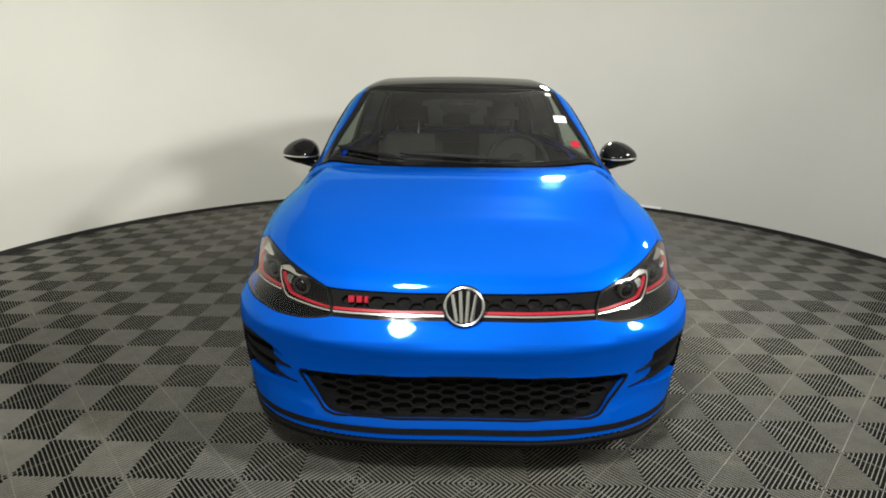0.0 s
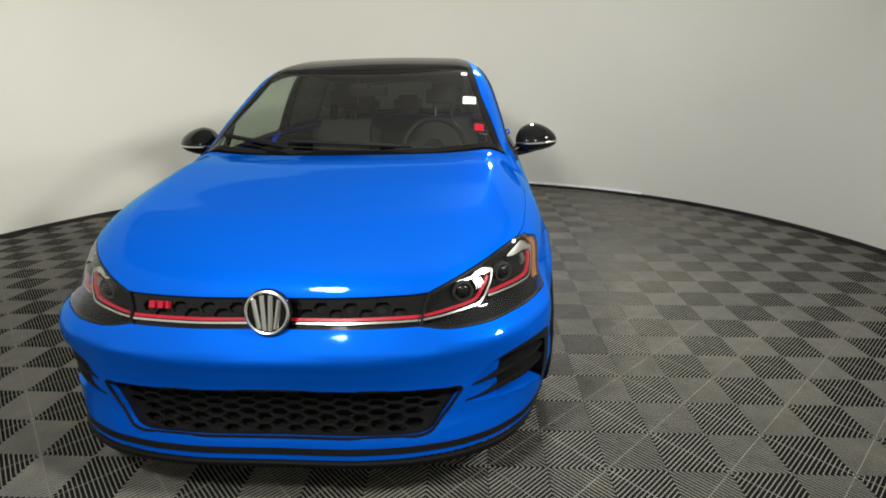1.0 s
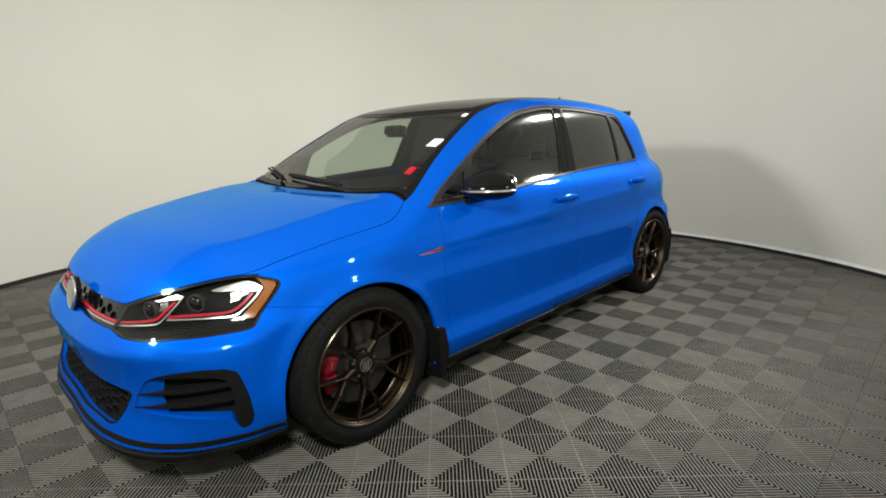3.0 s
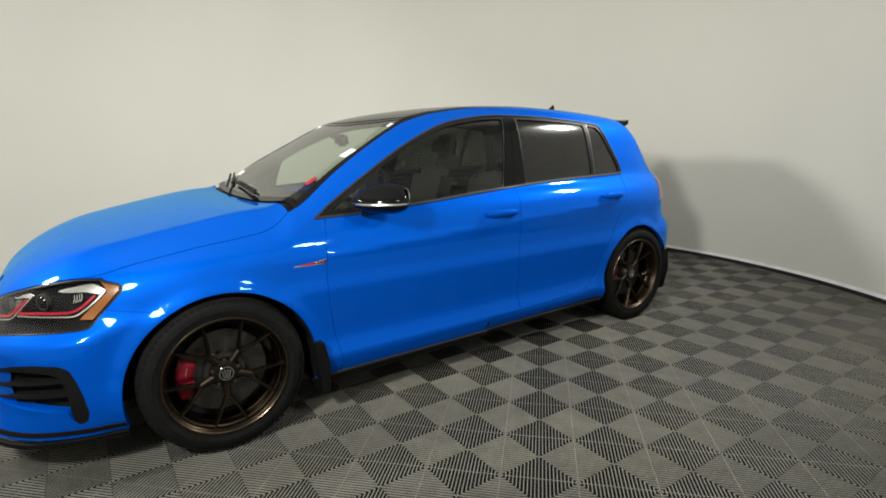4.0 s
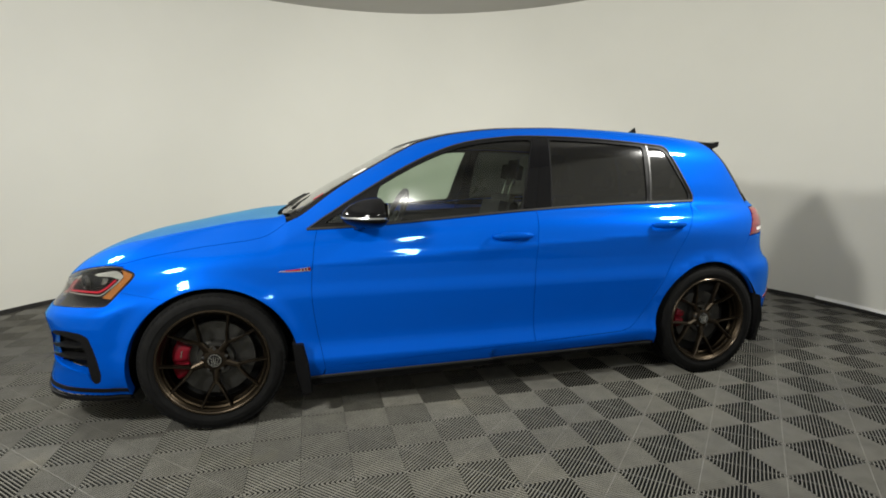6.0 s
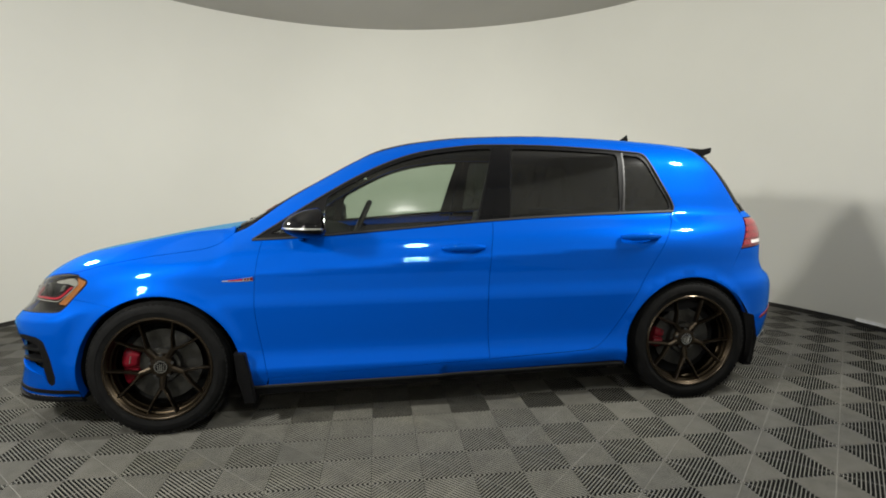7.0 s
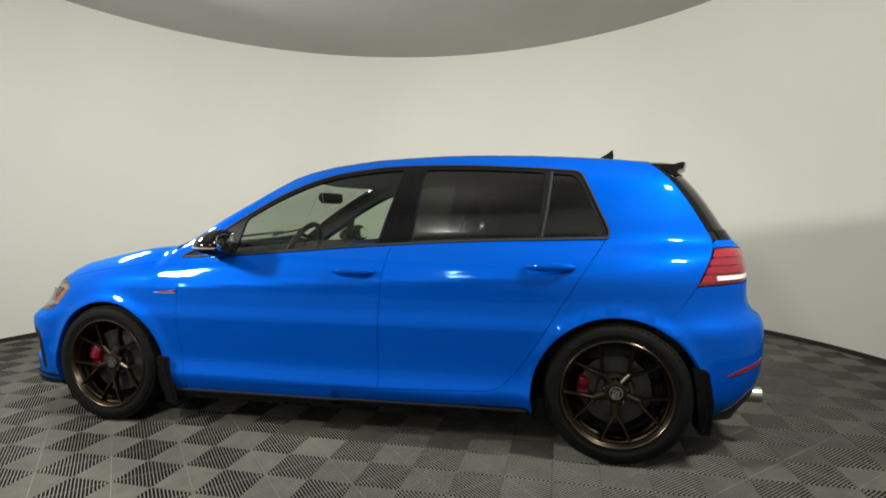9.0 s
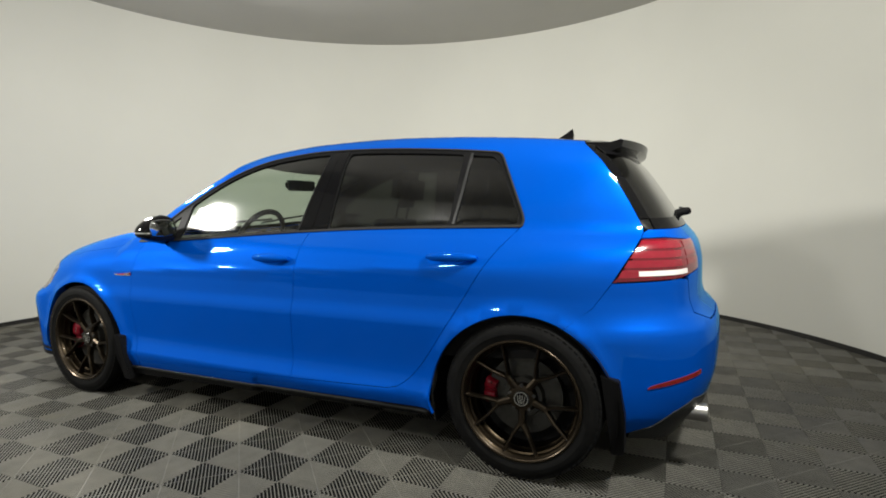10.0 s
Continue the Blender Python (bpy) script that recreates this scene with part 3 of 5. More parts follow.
# front bumper with its openings
wheel_edge = front_of(on_side(yz(arch(-AXLE, 119, 196))))
low_edge = [(y, z) for y, z in ((0.0, 0.178), (0.3, 0.18), (0.55, 0.186), (0.68, 0.19))]
bl = xz_front(low_edge)
right = np.vstack([g_low, l_low[1:], lamp_corner[:17], wheel_edge, bl[::-1]])
loop = np.vstack([right, (right[1:-1] * M)[::-1]])
intake_half = xz_front([(0.0, 0.392), (0.3, 0.391), (0.562, 0.384), (0.51, 0.31), (0.465, 0.252), (0.43, 0.243), (0.2, 0.244), (0.0, 0.244)])
intake = rounded(np.vstack([intake_half, (intake_half[1:-1] * M)[::-1]]), 0.02, 3)
fog_top = [(0.600, 0.439), (0.643, 0.460), (0.702, 0.478), (0.766, 0.485), (0.833, 0.478), (0.862, 0.460)]
fog_out = [(0.875, 0.414), (0.887, 0.354), (0.893, 0.288), (0.883, 0.254), (0.860, 0.244)]
fog_low = [(0.848, 0.258), (0.834, 0.295), (0.736, 0.309), (0.658, 0.316), (0.600, 0.323), (0.536, 0.330), (0.557, 0.381)]
fog_loop = rounded(np.array(fog_top + fog_out + fog_low), 0.012, 3)
bumper = panel("front_bumper", loop, on_front, PAINT, car, holes=[intake, fog_loop, fog_loop * M], h=0.018, gap=0.0005, rim=0.04)


def honeycomb(loop, w, hgt, wall, edge):
    """Six-sided openings that fill an outline, leaving walls between them and a border."""
    lo, hi = loop.min(0), loop.max(0)
    out, r = [], 0
    y = lo[1] - hgt
    while y < hi[1] + hgt:
        x = lo[0] - w + (r % 2) * w * 0.75
        while x < hi[0] + w:
            k = [(x - w / 2 + wall, y), (x - w / 4 + wall * 0.5, y + hgt / 2 - wall), (x + w / 4 - wall * 0.5, y + hgt / 2 - wall), (x + w / 2 - wall, y), (x + w / 4 - wall * 0.5, y - hgt / 2 + wall), (x - w / 4 + wall * 0.5, y - hgt / 2 + wall)]
            q = np.array(k)
            if within(q, loop).all() and far_from(q, loop, edge).all():
                out.append(q)
            x += w * 1.5
        y += hgt / 2
        r += 1
    return out


# upper grille with its red and bright lines
cells = honeycomb(grille_loop, 0.062, 0.036, 0.004, 0.008)
grille = panel("grille", grille_loop, on_front, GRILLE_BLACK, car, "black honeycomb grille", holes=cells, out=-0.012, rim=0.012, h=0.05, gap=0.0)
panel("grille_backing", inset(grille_loop, -0.004), on_front, DARK, grille, out=-0.03, rim=0, gap=0, h=0.06)
for nm, dz, w, mt, tx in (("red_line", 0.0235, 0.011, RED, "red trim line"), ("bright_line", 0.0145, 0.007, CHROME, "bright trim line")):
    line = [(x, np.interp(abs(x), (0, 0.2, 0.42), (0.574, 0.574, 0.578)) + dz) for x in np.linspace(-0.428, 0.428, 30)]
    ribbon(nm, xz_front(line), w, 0.004, mt, grille, tx, lay=on_front, out=-0.006)
for i, (x, w) in enumerate(((-0.372, 0.022), (-0.345, 0.020), (-0.322, 0.012))):
    q = xz_front([(x, 0.621), (x, 0.641)])
    ribbon("model_mark", q, w, 0.006, RED, grille, "red lettering block", lay=on_front, out=-0.008)

# round front emblem
bm = lathe_bm([(0.0, 0.0), (0.0, 0.068), (0.014, 0.070), (0.018, 0.066), (0.018, 0.0)], 48, "Y")
bmesh.ops.scale(bm, verts=bm.verts[:], vec=(1, -1, 1))
em = part("emblem", bm, GLOSS_BLACK, car, "round black and chrome front emblem", at=pose(0, -2.082, 0.624, -10, 0, 0))
bm = lathe_bm([(0.012, 0.056), (0.023, 0.057), (0.025, 0.061), (0.022, 0.066), (0.012, 0.067)], 48, "Y", close=True)
bmesh.ops.scale(bm, verts=bm.verts[:], vec=(1, -1, 1))
part("emblem_ring", bm, SATIN, em)
for s in (-1, 1):
    part("emblem_bar", tube_bm([(s * 0.038, -0.020, 0.040), (s * 0.024, -0.020, -0.046)], 0.0078, 8, flat=0.8), SATIN, em)
    part("emblem_bar", tube_bm([(s * 0.013, -0.020, 0.052), (s * 0.008, -0.020, -0.052)], 0.0078, 8, flat=0.8), SATIN, em)

# lower intake and fog openings
cells = honeycomb(inset(intake, 0.004), 0.066, 0.030, 0.003, 0.002)
ig = panel("intake_grille", inset(intake, -0.006), on_front, BLACK_PLASTIC, bumper, "black honeycomb lower grille", holes=cells, out=-0.022, rim=0.014, h=0.06, gap=0)
panel("intake_backing", inset(intake, -0.012), on_front, DARK, bumper, out=-0.05, rim=0, gap=0, h=0.06)
ribbon("intake_edge", np.vstack([intake, intake[:1]]), 0.007, 0.002, BLACK_PLASTIC, bumper, "black intake edge", lay=on_front)
for k in (False, True):
    panel("fog_surround", inset(fog_loop, -0.004), on_front, DARK, bumper, "black air intake", out=lambda q: -0.012 - 0.035 * np.clip((q[:, 0] - 0.55) / 0.12, 0, 1), rim=0, gap=0, flip=k, h=0.02)
    rec = [(0.600, 0.439), (0.629, 0.446), (0.648, 0.451), (0.634, 0.382), (0.644, 0.320), (0.629, 0.321), (0.600, 0.325), (0.536, 0.331), (0.557, 0.381)]
    panel("fog_recess", inset(dense(np.array(rec), 0.02), -0.003), on_front, PAINT, bumper, "blue recess of the air intake", out=lambda q: -0.002 - 0.042 * np.clip((q[:, 0] - 0.56) / 0.15, 0, 1) ** 1.3, rim=0, gap=0, flip=k, h=0.02)
    edge_in = [(0.848, 0.261), (0.845, 0.308), (0.845, 0.385), (0.830, 0.436), (0.801, 0.451), (0.736, 0.459), (0.658, 0.451), (0.603, 0.437)]
    lp = np.array(fog_top + fog_out + edge_in)
    panel("fog_frame", rounded(lp, 0.008, 3), on_front, BLACK_PLASTIC, bumper, "black intake frame", out=lambda q: -0.001 - 0.006 * np.clip((0.7 - q[:, 0]) / 0.1, 0, 1), rim=0.03, gap=0.0005, flip=k, h=0.02)
    for a, b in (((0.557, 0.381), (0.853, 0.416)), ((0.537, 0.331), (0.854, 0.363))):
        q = np.array([(a[0] + (b[0] - a[0]) * t, a[1] + (b[1] - a[1]) * t + 0.006 * math.sin(3 * t)) for t in np.linspace(0, 1, 18)])
        p = on_front(q)
        n = gradient(p)
        up = np.array([0.0, 0.0, 1.0])
        bm = bmesh.new()
        m = -1 if k else 1
        rings = []
        for i, t in enumerate(np.linspace(0, 1, 18)):
            w = 0.003 + 0.011 * min(1, t * 2.2)
            o = p[i] + n[i] * (0.002 - 0.012 * min(1, t * 1.6))
            ring = [o + up * w * 0.5, o - up * w * 0.5, o - up * (w * 0.9 + 0.004) - n[i] * 0.05, o + up * (w * 0.9) - n[i] * 0.05]
            rings.append([bm.verts.new((v[0] * m, v[1], v[2])) for v in ring])
        for r0, r1 in zip(rings, rings[1:]):
            for i in range(4):
                bm.faces.new((r0[i], r0[(i + 1) % 4], r1[(i + 1) % 4], r1[i]))
        bm.faces.new(rings[0][::-1]), bm.faces.new(rings[-1])
        part("fog_fin", bm, BLACK_PLASTIC, bumper, "black intake fin")
arc_end = float(front_of(on_side(yz([(-1.68, 0.23)])))[0, 0])
lowq = np.array([(u, 0.204 + 0.014 * (u / arc_end) ** 2) for u in np.linspace(-arc_end, arc_end, 60)])
ribbon("bumper_strip", lowq, 0.022, 0.003, BLACK_PLASTIC, bumper, "black lower bumper strip", lay=on_front)
ribbon("bumper_lip", lowq - [0, 0.044], 0.022, 0.010, BLACK_PLASTIC, bumper, "black front lip", lay=on_front, out=-0.006)

# headlights
for k in (False, True):
    hl = panel("headlight", lamp_loop, on_front, LAMP_INNER, car, "headlight with red and silver light strips", out=-0.030, rim=0, gap=0.0, flip=k)
    ln = panel("lens", lamp_loop, on_front, LENS, hl, "clear headlight lens", out=0.0, gap=0.002, rim=0.0, flip=k)
    ln.visible_shadow = False
    q = inset(dense(lamp_loop, 0.02), 0.004)
    ribbon("seal", np.vstack([q, q[:1]]), 0.008, 0.001, SEAL, hl, flip=k, lay=on_front, out=-0.003)
    strip1 = bend([(0.437, 0.602), (0.49, 0.608), (0.536, 0.615), (0.585, 0.622), (0.616, 0.631), (0.647, 0.660), (0.672, 0.685)])
    strip2 = bend([(0.655, 0.638), (0.70, 0.641), (0.754, 0.643), (0.81, 0.6435), (0.848, 0.646), (0.880, 0.662), (0.917, 0.699)])
    line1 = bend([(0.437, 0.5935), (0.49, 0.599), (0.54, 0.606), (0.59, 0.612), (0.626, 0.620), (0.658, 0.649), (0.685, 0.681), (0.697, 0.700)])
    line2 = bend([(0.653, 0.6295), (0.70, 0.631), (0.754, 0.632), (0.81, 0.632), (0.858, 0.633), (0.890, 0.651), (0.927, 0.686), (0.947, 0.713)])
    for red, pale in ((strip1, line1), (strip2, line2)):
        ribbon("light_strip", red, 0.010, 0.004, RED, hl, "red light strip", flip=k, lay=on_front, out=-0.014)
        ribbon("light_strip", pale, 0.0065, 0.005, SATIN, hl, "silver light strip", flip=k, lay=on_front, out=-0.014)
    for brow in ([(0.700, 0.704), (0.668, 0.711), (0.637, 0.702), (0.619, 0.692), (0.571, 0.687), (0.571, 0.679), (0.618, 0.683), (0.651, 0.690), (0.690, 0.692)],
                 [(0.950, 0.716), (0.925, 0.733), (0.905, 0.741), (0.879, 0.740), (0.81, 0.727), (0.788, 0.721), (0.788, 0.715), (0.822, 0.711), (0.882, 0.712), (0.93, 0.702)]):
        panel("reflector_brow", np.array(brow), on_front, SATIN, hl, "silver reflector brow", flip=k, out=-0.014, rim=0.006, h=0.015)
    for x0, z0, lng in ((0.622, 0.667, 0.026), (0.850, 0.690, 0.028)):
        for j in range(4):
            q = [(x0 + j * 0.0075 + 0.004 * math.sin(math.pi * t), z0 + (t - 0.5) * lng + j * 0.0015) for t in np.linspace(0, 1, 6)]
            ribbon("reflector_fin", q, 0.0028, 0.006, SATIN, hl, "bright reflector fin", flip=k, lay=on_front, out=-0.018)
    for x, z in ((0.562, 0.655), (0.690, 0.682)):
        p = on_front(xz_front([(x, z)]))
        n = gradient(p)[0]
        p = p[0] - n * 0.016
        m = -1 if k else 1
        d = Vector((n[0] * m, n[1] - 0.3, 0)).normalized()
        at = Matrix.Translation((p[0] * m, p[1], p[2])) @ d.to_track_quat("Z", "Y").to_matrix().to_4x4()
        pr = part("projector", lathe_bm([(-0.012, 0.0), (-0.012, 0.031), (0.004, 0.031), (0.004, 0.026), (-0.002, 0.025)], 28, "Z"), DARK_STEEL, hl, "dark projector ring", at=at)
        part("projector_lens", lathe_bm([(-0.004, 0.025), (0.006, 0.020), (0.011, 0.011), (0.0125, 0.0005)], 24, "Z"), GLOSS_BLACK, hl, "dark projector lens", at=at)
    am = [(0.928, 0.747), (0.965, 0.740), (0.992, 0.727), (0.994, 0.712), (0.957, 0.664), (0.917, 0.618), (0.877, 0.621), (0.888, 0.637), (0.924, 0.672), (0.955, 0.708), (0.944, 0.727)]
    panel("side_marker", np.array(am), on_front, AMBER, hl, "amber side marker", flip=k, out=-0.006, rim=0.006, h=0.02)

# rear: tail lamps, tailgate, bumper
def xz_rear(points):
    q = np.asarray(points, float)
    o = np.stack([q[:, 0], np.full(len(q), REAR_C), q[:, 1]], 1)
    return rear_of(cast(o, np.tile([0, 1.0, 0], (len(q), 1))))


edge_t = rear_of(on_side(yz(tail_edge)))
edge_l = rear_of(on_side(yz(lamp_edge)))
lamp_in = xz_rear([(0.60, 0.800), (0.50, 0.812), (0.40, 0.822), (0.385, 0.86), (0.40, 0.935), (0.50, 0.947), (0.60, 0.955)])
tail_loop = np.vstack([edge_l[1:], lamp_in])
tails = both("taillight", tail_loop, on_rear, DARK_RED_LENS, car, "red taillight with clear reversing strip", gap=0.003)
for k in (False, True):
    for z0, z1 in ((0.912, 0.944), (0.878, 0.907), (0.843, 0.873), (0.806, 0.838)):
        e = [1.652 + 0.088 * (z - 0.79) / 0.162 + 0.007 for z in (z0, z1)]
        a0, a1 = rear_of(on_side(yz([(e[0], z0), (e[1], z1)])))
        b0, b1 = xz_rear([(0.552, z0 + 0.003), (0.552, z1 + 0.001)])
        if z0 < 0.81:
            b0, b1 = a0 + (b0 - a0) * 0.42, a1 + (b1 - a1) * 0.42
        band = dense(np.array([a0, b0, b1, a1]), 0.02)
        panel("red_band", band, on_rear, RED_LENS, tails[k], "bright red lamp band", out=0.0015, h=0.015, rim=0.004, flip=k)
        if z0 > 0.84:
            c = xz_rear([(0.545, z0 + 0.003), (0.41, z0 + 0.008), (0.41, z1 + 0.002), (0.545, z1 + 0.001)])
            panel("red_band", c, on_rear, RED_LENS, tails[k], out=0.0015, h=0.015, rim=0.004, flip=k)
    a = rear_of(on_side(yz([(1.742, 0.823)])))[0]
    b = xz_rear([(0.555, 0.826)])[0]
    ribbon("reversing_strip", [a + (b - a) * t for t in np.linspace(0, 1, 10)], 0.022, 0.002, CLEAR_LENS, tails[k], "clear reversing light strip", flip=k, lay=on_rear)
gl = edge_t[::-1]
low_glass = xz_rear([(0.60, 0.985), (0.3, 0.992), (0.0, 0.995)])
up = xz_rear([(0.45, 1.335), (0.0, 1.345)])
half = np.vstack([low_glass[::-1], edge_t[::-1][2:-1], up])
loop = np.vstack([half, (half[1:-1] * M)[::-1]])
pane = inset(dense(loop, 0.04), 0.045)
rw = panel("rear_window_frame", loop, on_rear, GLOSS_BLACK, car, "gloss black rear window border", holes=[pane], gap=0.002)
panel("rear_window", pane, on_rear, TINT, rw, "dark tinted rear window", out=-0.004, gap=-0.005, rim=0, h=0.05)
half = np.vstack([xz_rear([(0.0, 0.62), (0.45, 0.625), (0.53, 0.66)]), xz_rear([(0.545, 0.80)]), lamp_in[1:5], lamp_in[5:], edge_l[:2][::-1], low_glass])
loop = np.vstack([half, (half[1:-1] * M)[::-1]])
tailgate = panel("tailgate", loop, on_rear, PAINT, car)
arch_r = rear_of(on_side(yz(arch(AXLE, -14, 62))))
half = np.vstack([xz_rear([(0.0, 0.235), (0.5, 0.24)]), rear_of(on_side(yz([(1.80, 0.235), (1.70, 0.215)]))), arch_r, rear_of(on_side(yz([(1.587, 0.695), (1.652, 0.787)]))), lamp_in[:1] - [0, 0.002], xz_rear([(0.547, 0.79), (0.532, 0.658), (0.452, 0.6225), (0.0, 0.6175)])])
loop = np.vstack([half, (half[1:-1] * M)[::-1]])
rear_bumper = panel("rear_bumper", loop, on_rear, PAINT, car, gap=0.0006)
df = np.vstack([xz_rear([(0.0, 0.16), (0.5, 0.16)]), rear_of(on_side(yz([(1.86, 0.165), (1.71, 0.195)]))), rear_of(on_side(yz([(1.72, 0.222), (1.80, 0.248), (1.87, 0.300)]))), xz_rear([(0.60, 0.34), (0.3, 0.31), (0.0, 0.31)])])
loop = np.vstack([df, (df[1:-1] * M)[::-1]])
panel("diffuser", loop, on_rear, GREY_PLASTIC, rear_bumper, "dark grey rear diffuser", out=0.004)
for k in (False, True):
    q = np.vstack([rear_of(on_side(yz([(1.783, 0.403), (1.81, 0.412)]))), xz_rear([(0.67, 0.432), (0.598, 0.446)])])
    ribbon("reflector", bend(q), [0.004 + 0.015 * min(1, i / 12) for i in range(len(bend(q)))], 0.003, REFLECTOR, rear_bumper, "red rear reflector", flip=k, lay=on_rear)
    m = -1 if k else 1
    bm = lathe_bm([(-0.12, 0.034), (0.0, 0.036), (0.005, 0.0345), (0.003, 0.031), (-0.10, 0.030), (-0.10, 0.0)], 32, "Y")
    part("exhaust_tip", bm, EXHAUST, car, "brushed steel exhaust tip", at=pose(0.51 * m, 1.99, 0.255))

# roof spoiler
bm = bmesh.new()
rings = []
for x in np.linspace(-0.475, 0.475, 31):
    u = abs(x) / 0.475
    y0 = 1.50 + 0.045 * (1 - u * u)
    z0 = float(on_top([[x * 0.985, y0 - 0.006]])[0, 2])
    y1 = 1.725 - 0.070 * u**2
    z1 = 1.358 - 0.010 * u * u
    t = 0.030 * (1 - 0.25 * u**4)
    zs = [z0 - 0.07, z0 - 0.09 - 0.06 * u**4]
    ys = [float(cast(np.array([[x, REAR_C, z]]), np.array([[0, 1.0, 0]]))[0, 1]) for z in zs]
    prof = [(y0, z0 - 0.004), (y0 + 0.05, z0 - 0.006), (y1 - 0.05, z1 - 0.002), (y1 - 0.01, z1 + 0.008), (y1, z1 + 0.004), (y1 - 0.006, z1 - t), (y1 - 0.05, z1 - t - 0.018), (min(ys[1] + 0.05, y1 - 0.055), z1 - t - 0.024), (ys[1] - 0.015, zs[1]), (ys[0] - 0.04, zs[0])]
    rings.append([bm.verts.new((x, y, z)) for y, z in prof])
for r0, r1 in zip(rings, rings[1:]):
    for i in range(10):
        bm.faces.new((r0[i], r0[(i + 1) % 10], r1[(i + 1) % 10], r1[i]))
bm.faces.new(rings[0][::-1]), bm.faces.new(rings[-1])
spoiler = part("roof_spoiler", bm, GLOSS_BLACK, car, "gloss black roof spoiler")
# aerial fin
bm = bmesh.new()
zf = float(on_top([[0, 1.30]])[0, 2])
fin = [(1.215, zf + 0.012, 0.016), (1.27, zf + 0.022, 0.016), (1.33, zf + 0.058, 0.008), (1.362, zf + 0.082, 0.004), (1.368, zf + 0.05, 0.008), (1.362, zf - 0.012, 0.018)]
ringl = [bm.verts.new((-w, y, z)) for y, z, w in fin] + [bm.verts.new((-0.02, 1.36, zf - 0.02)), bm.verts.new((-0.02, 1.2, zf + 0.004))]
ringr = [bm.verts.new((w, y, z)) for y, z, w in fin] + [bm.verts.new((0.02, 1.36, zf - 0.02)), bm.verts.new((0.02, 1.2, zf + 0.004))]
bm.faces.new(ringl), bm.faces.new(ringr[::-1])
for i in range(8):
    bm.faces.new((ringl[i], ringr[i], ringr[(i + 1) % 8], ringl[(i + 1) % 8]))
part("aerial_fin", bm, GLOSS_BLACK, car, "black shark-fin aerial")
# rear wiper
part("rear_wiper", tube_bm([(0.0, 1.86, 1.043), (0.0, 1.915, 1.056), (-0.06, 1.912, 1.06), (-0.30, 1.88, 1.072)], [0.019, 0.018, 0.010, 0.006], 10), BLACK_PLASTIC, car, "black rear wiper")

# sills, mud flaps, arch liners
loop = yz([(-0.93, 0.192), (0.0, 0.214), (0.945, 0.237), (0.945, 0.207), (0.0, 0.182), (-0.93, 0.156)])
# Paler ribbon on the black trim: light off its top edge, put in as colour.
for k in (False, True):
    q = yz([(y, 0.2065 + 0.024 * (y + 0.93) / 1.875 - 0.003) for y in np.linspace(-0.90, 0.935, 30)])
    ribbon("sill_sheen", q, 0.013, 0.004, SATIN_BLACK, car, "paler strip for the light on the black sill trim", flip=k, lay=on_side, out=0.006)
sill = both("sill_trim", loop, on_side, BLACK_PLASTIC, car, "black plastic sill trim", out=0.006, rim=0.05)
for m in (1, -1):
    for prof, x0 in (([(-0.978, 0.385), (-0.928, 0.378), (-0.906, 0.28), (-0.896, 0.13), (-0.945, 0.13), (-0.966, 0.26)], 0.75),
                     ([(1.622, 0.46), (1.690, 0.44), (1.712, 0.31), (1.708, 0.155), (1.662, 0.155), (1.648, 0.32)], 0.69)):
        bm = bmesh.new()
        x1 = on_side(np.array([(y, max(z, 0.27)) for y, z in prof]))[:, 0].max() + 0.016
        a = [bm.verts.new((m * x0, y, z)) for y, z in prof]
        b = [bm.verts.new((m * (x1 - 0.03 * (z < 0.2)), y, z)) for y, z in prof]
        bm.faces.new(a), bm.faces.new(b[::-1])
        for i in range(6):
            bm.faces.new((a[i], a[(i + 1) % 6], b[(i + 1) % 6], b[i]))
        part("mud_flap", bm, BLACK_PLASTIC, car, "black rubber mud flap", bevel=0.004)
    for ay in (-AXLE, AXLE):
        bm = bmesh.new()
        rings = []
        for i in range(25):
            a = radians(-18 + 216 * i / 24)
            r = ARCH_R + 0.008
            rings.append([bm.verts.new((m * x, ay + r * math.cos(a), ARCH_Z + r * math.sin(a))) for x in (0.55, 0.845)] + [bm.verts.new((m * 0.55, ay, ARCH_Z))])
        for r0, r1 in zip(rings, rings[1:]):
            bm.faces.new((r0[0], r0[1], r1[1], r1[0])), bm.faces.new((r0[0], r1[0], r0[2]))
        part("arch_liner", bm, DARK, car, "black wheel arch liner")

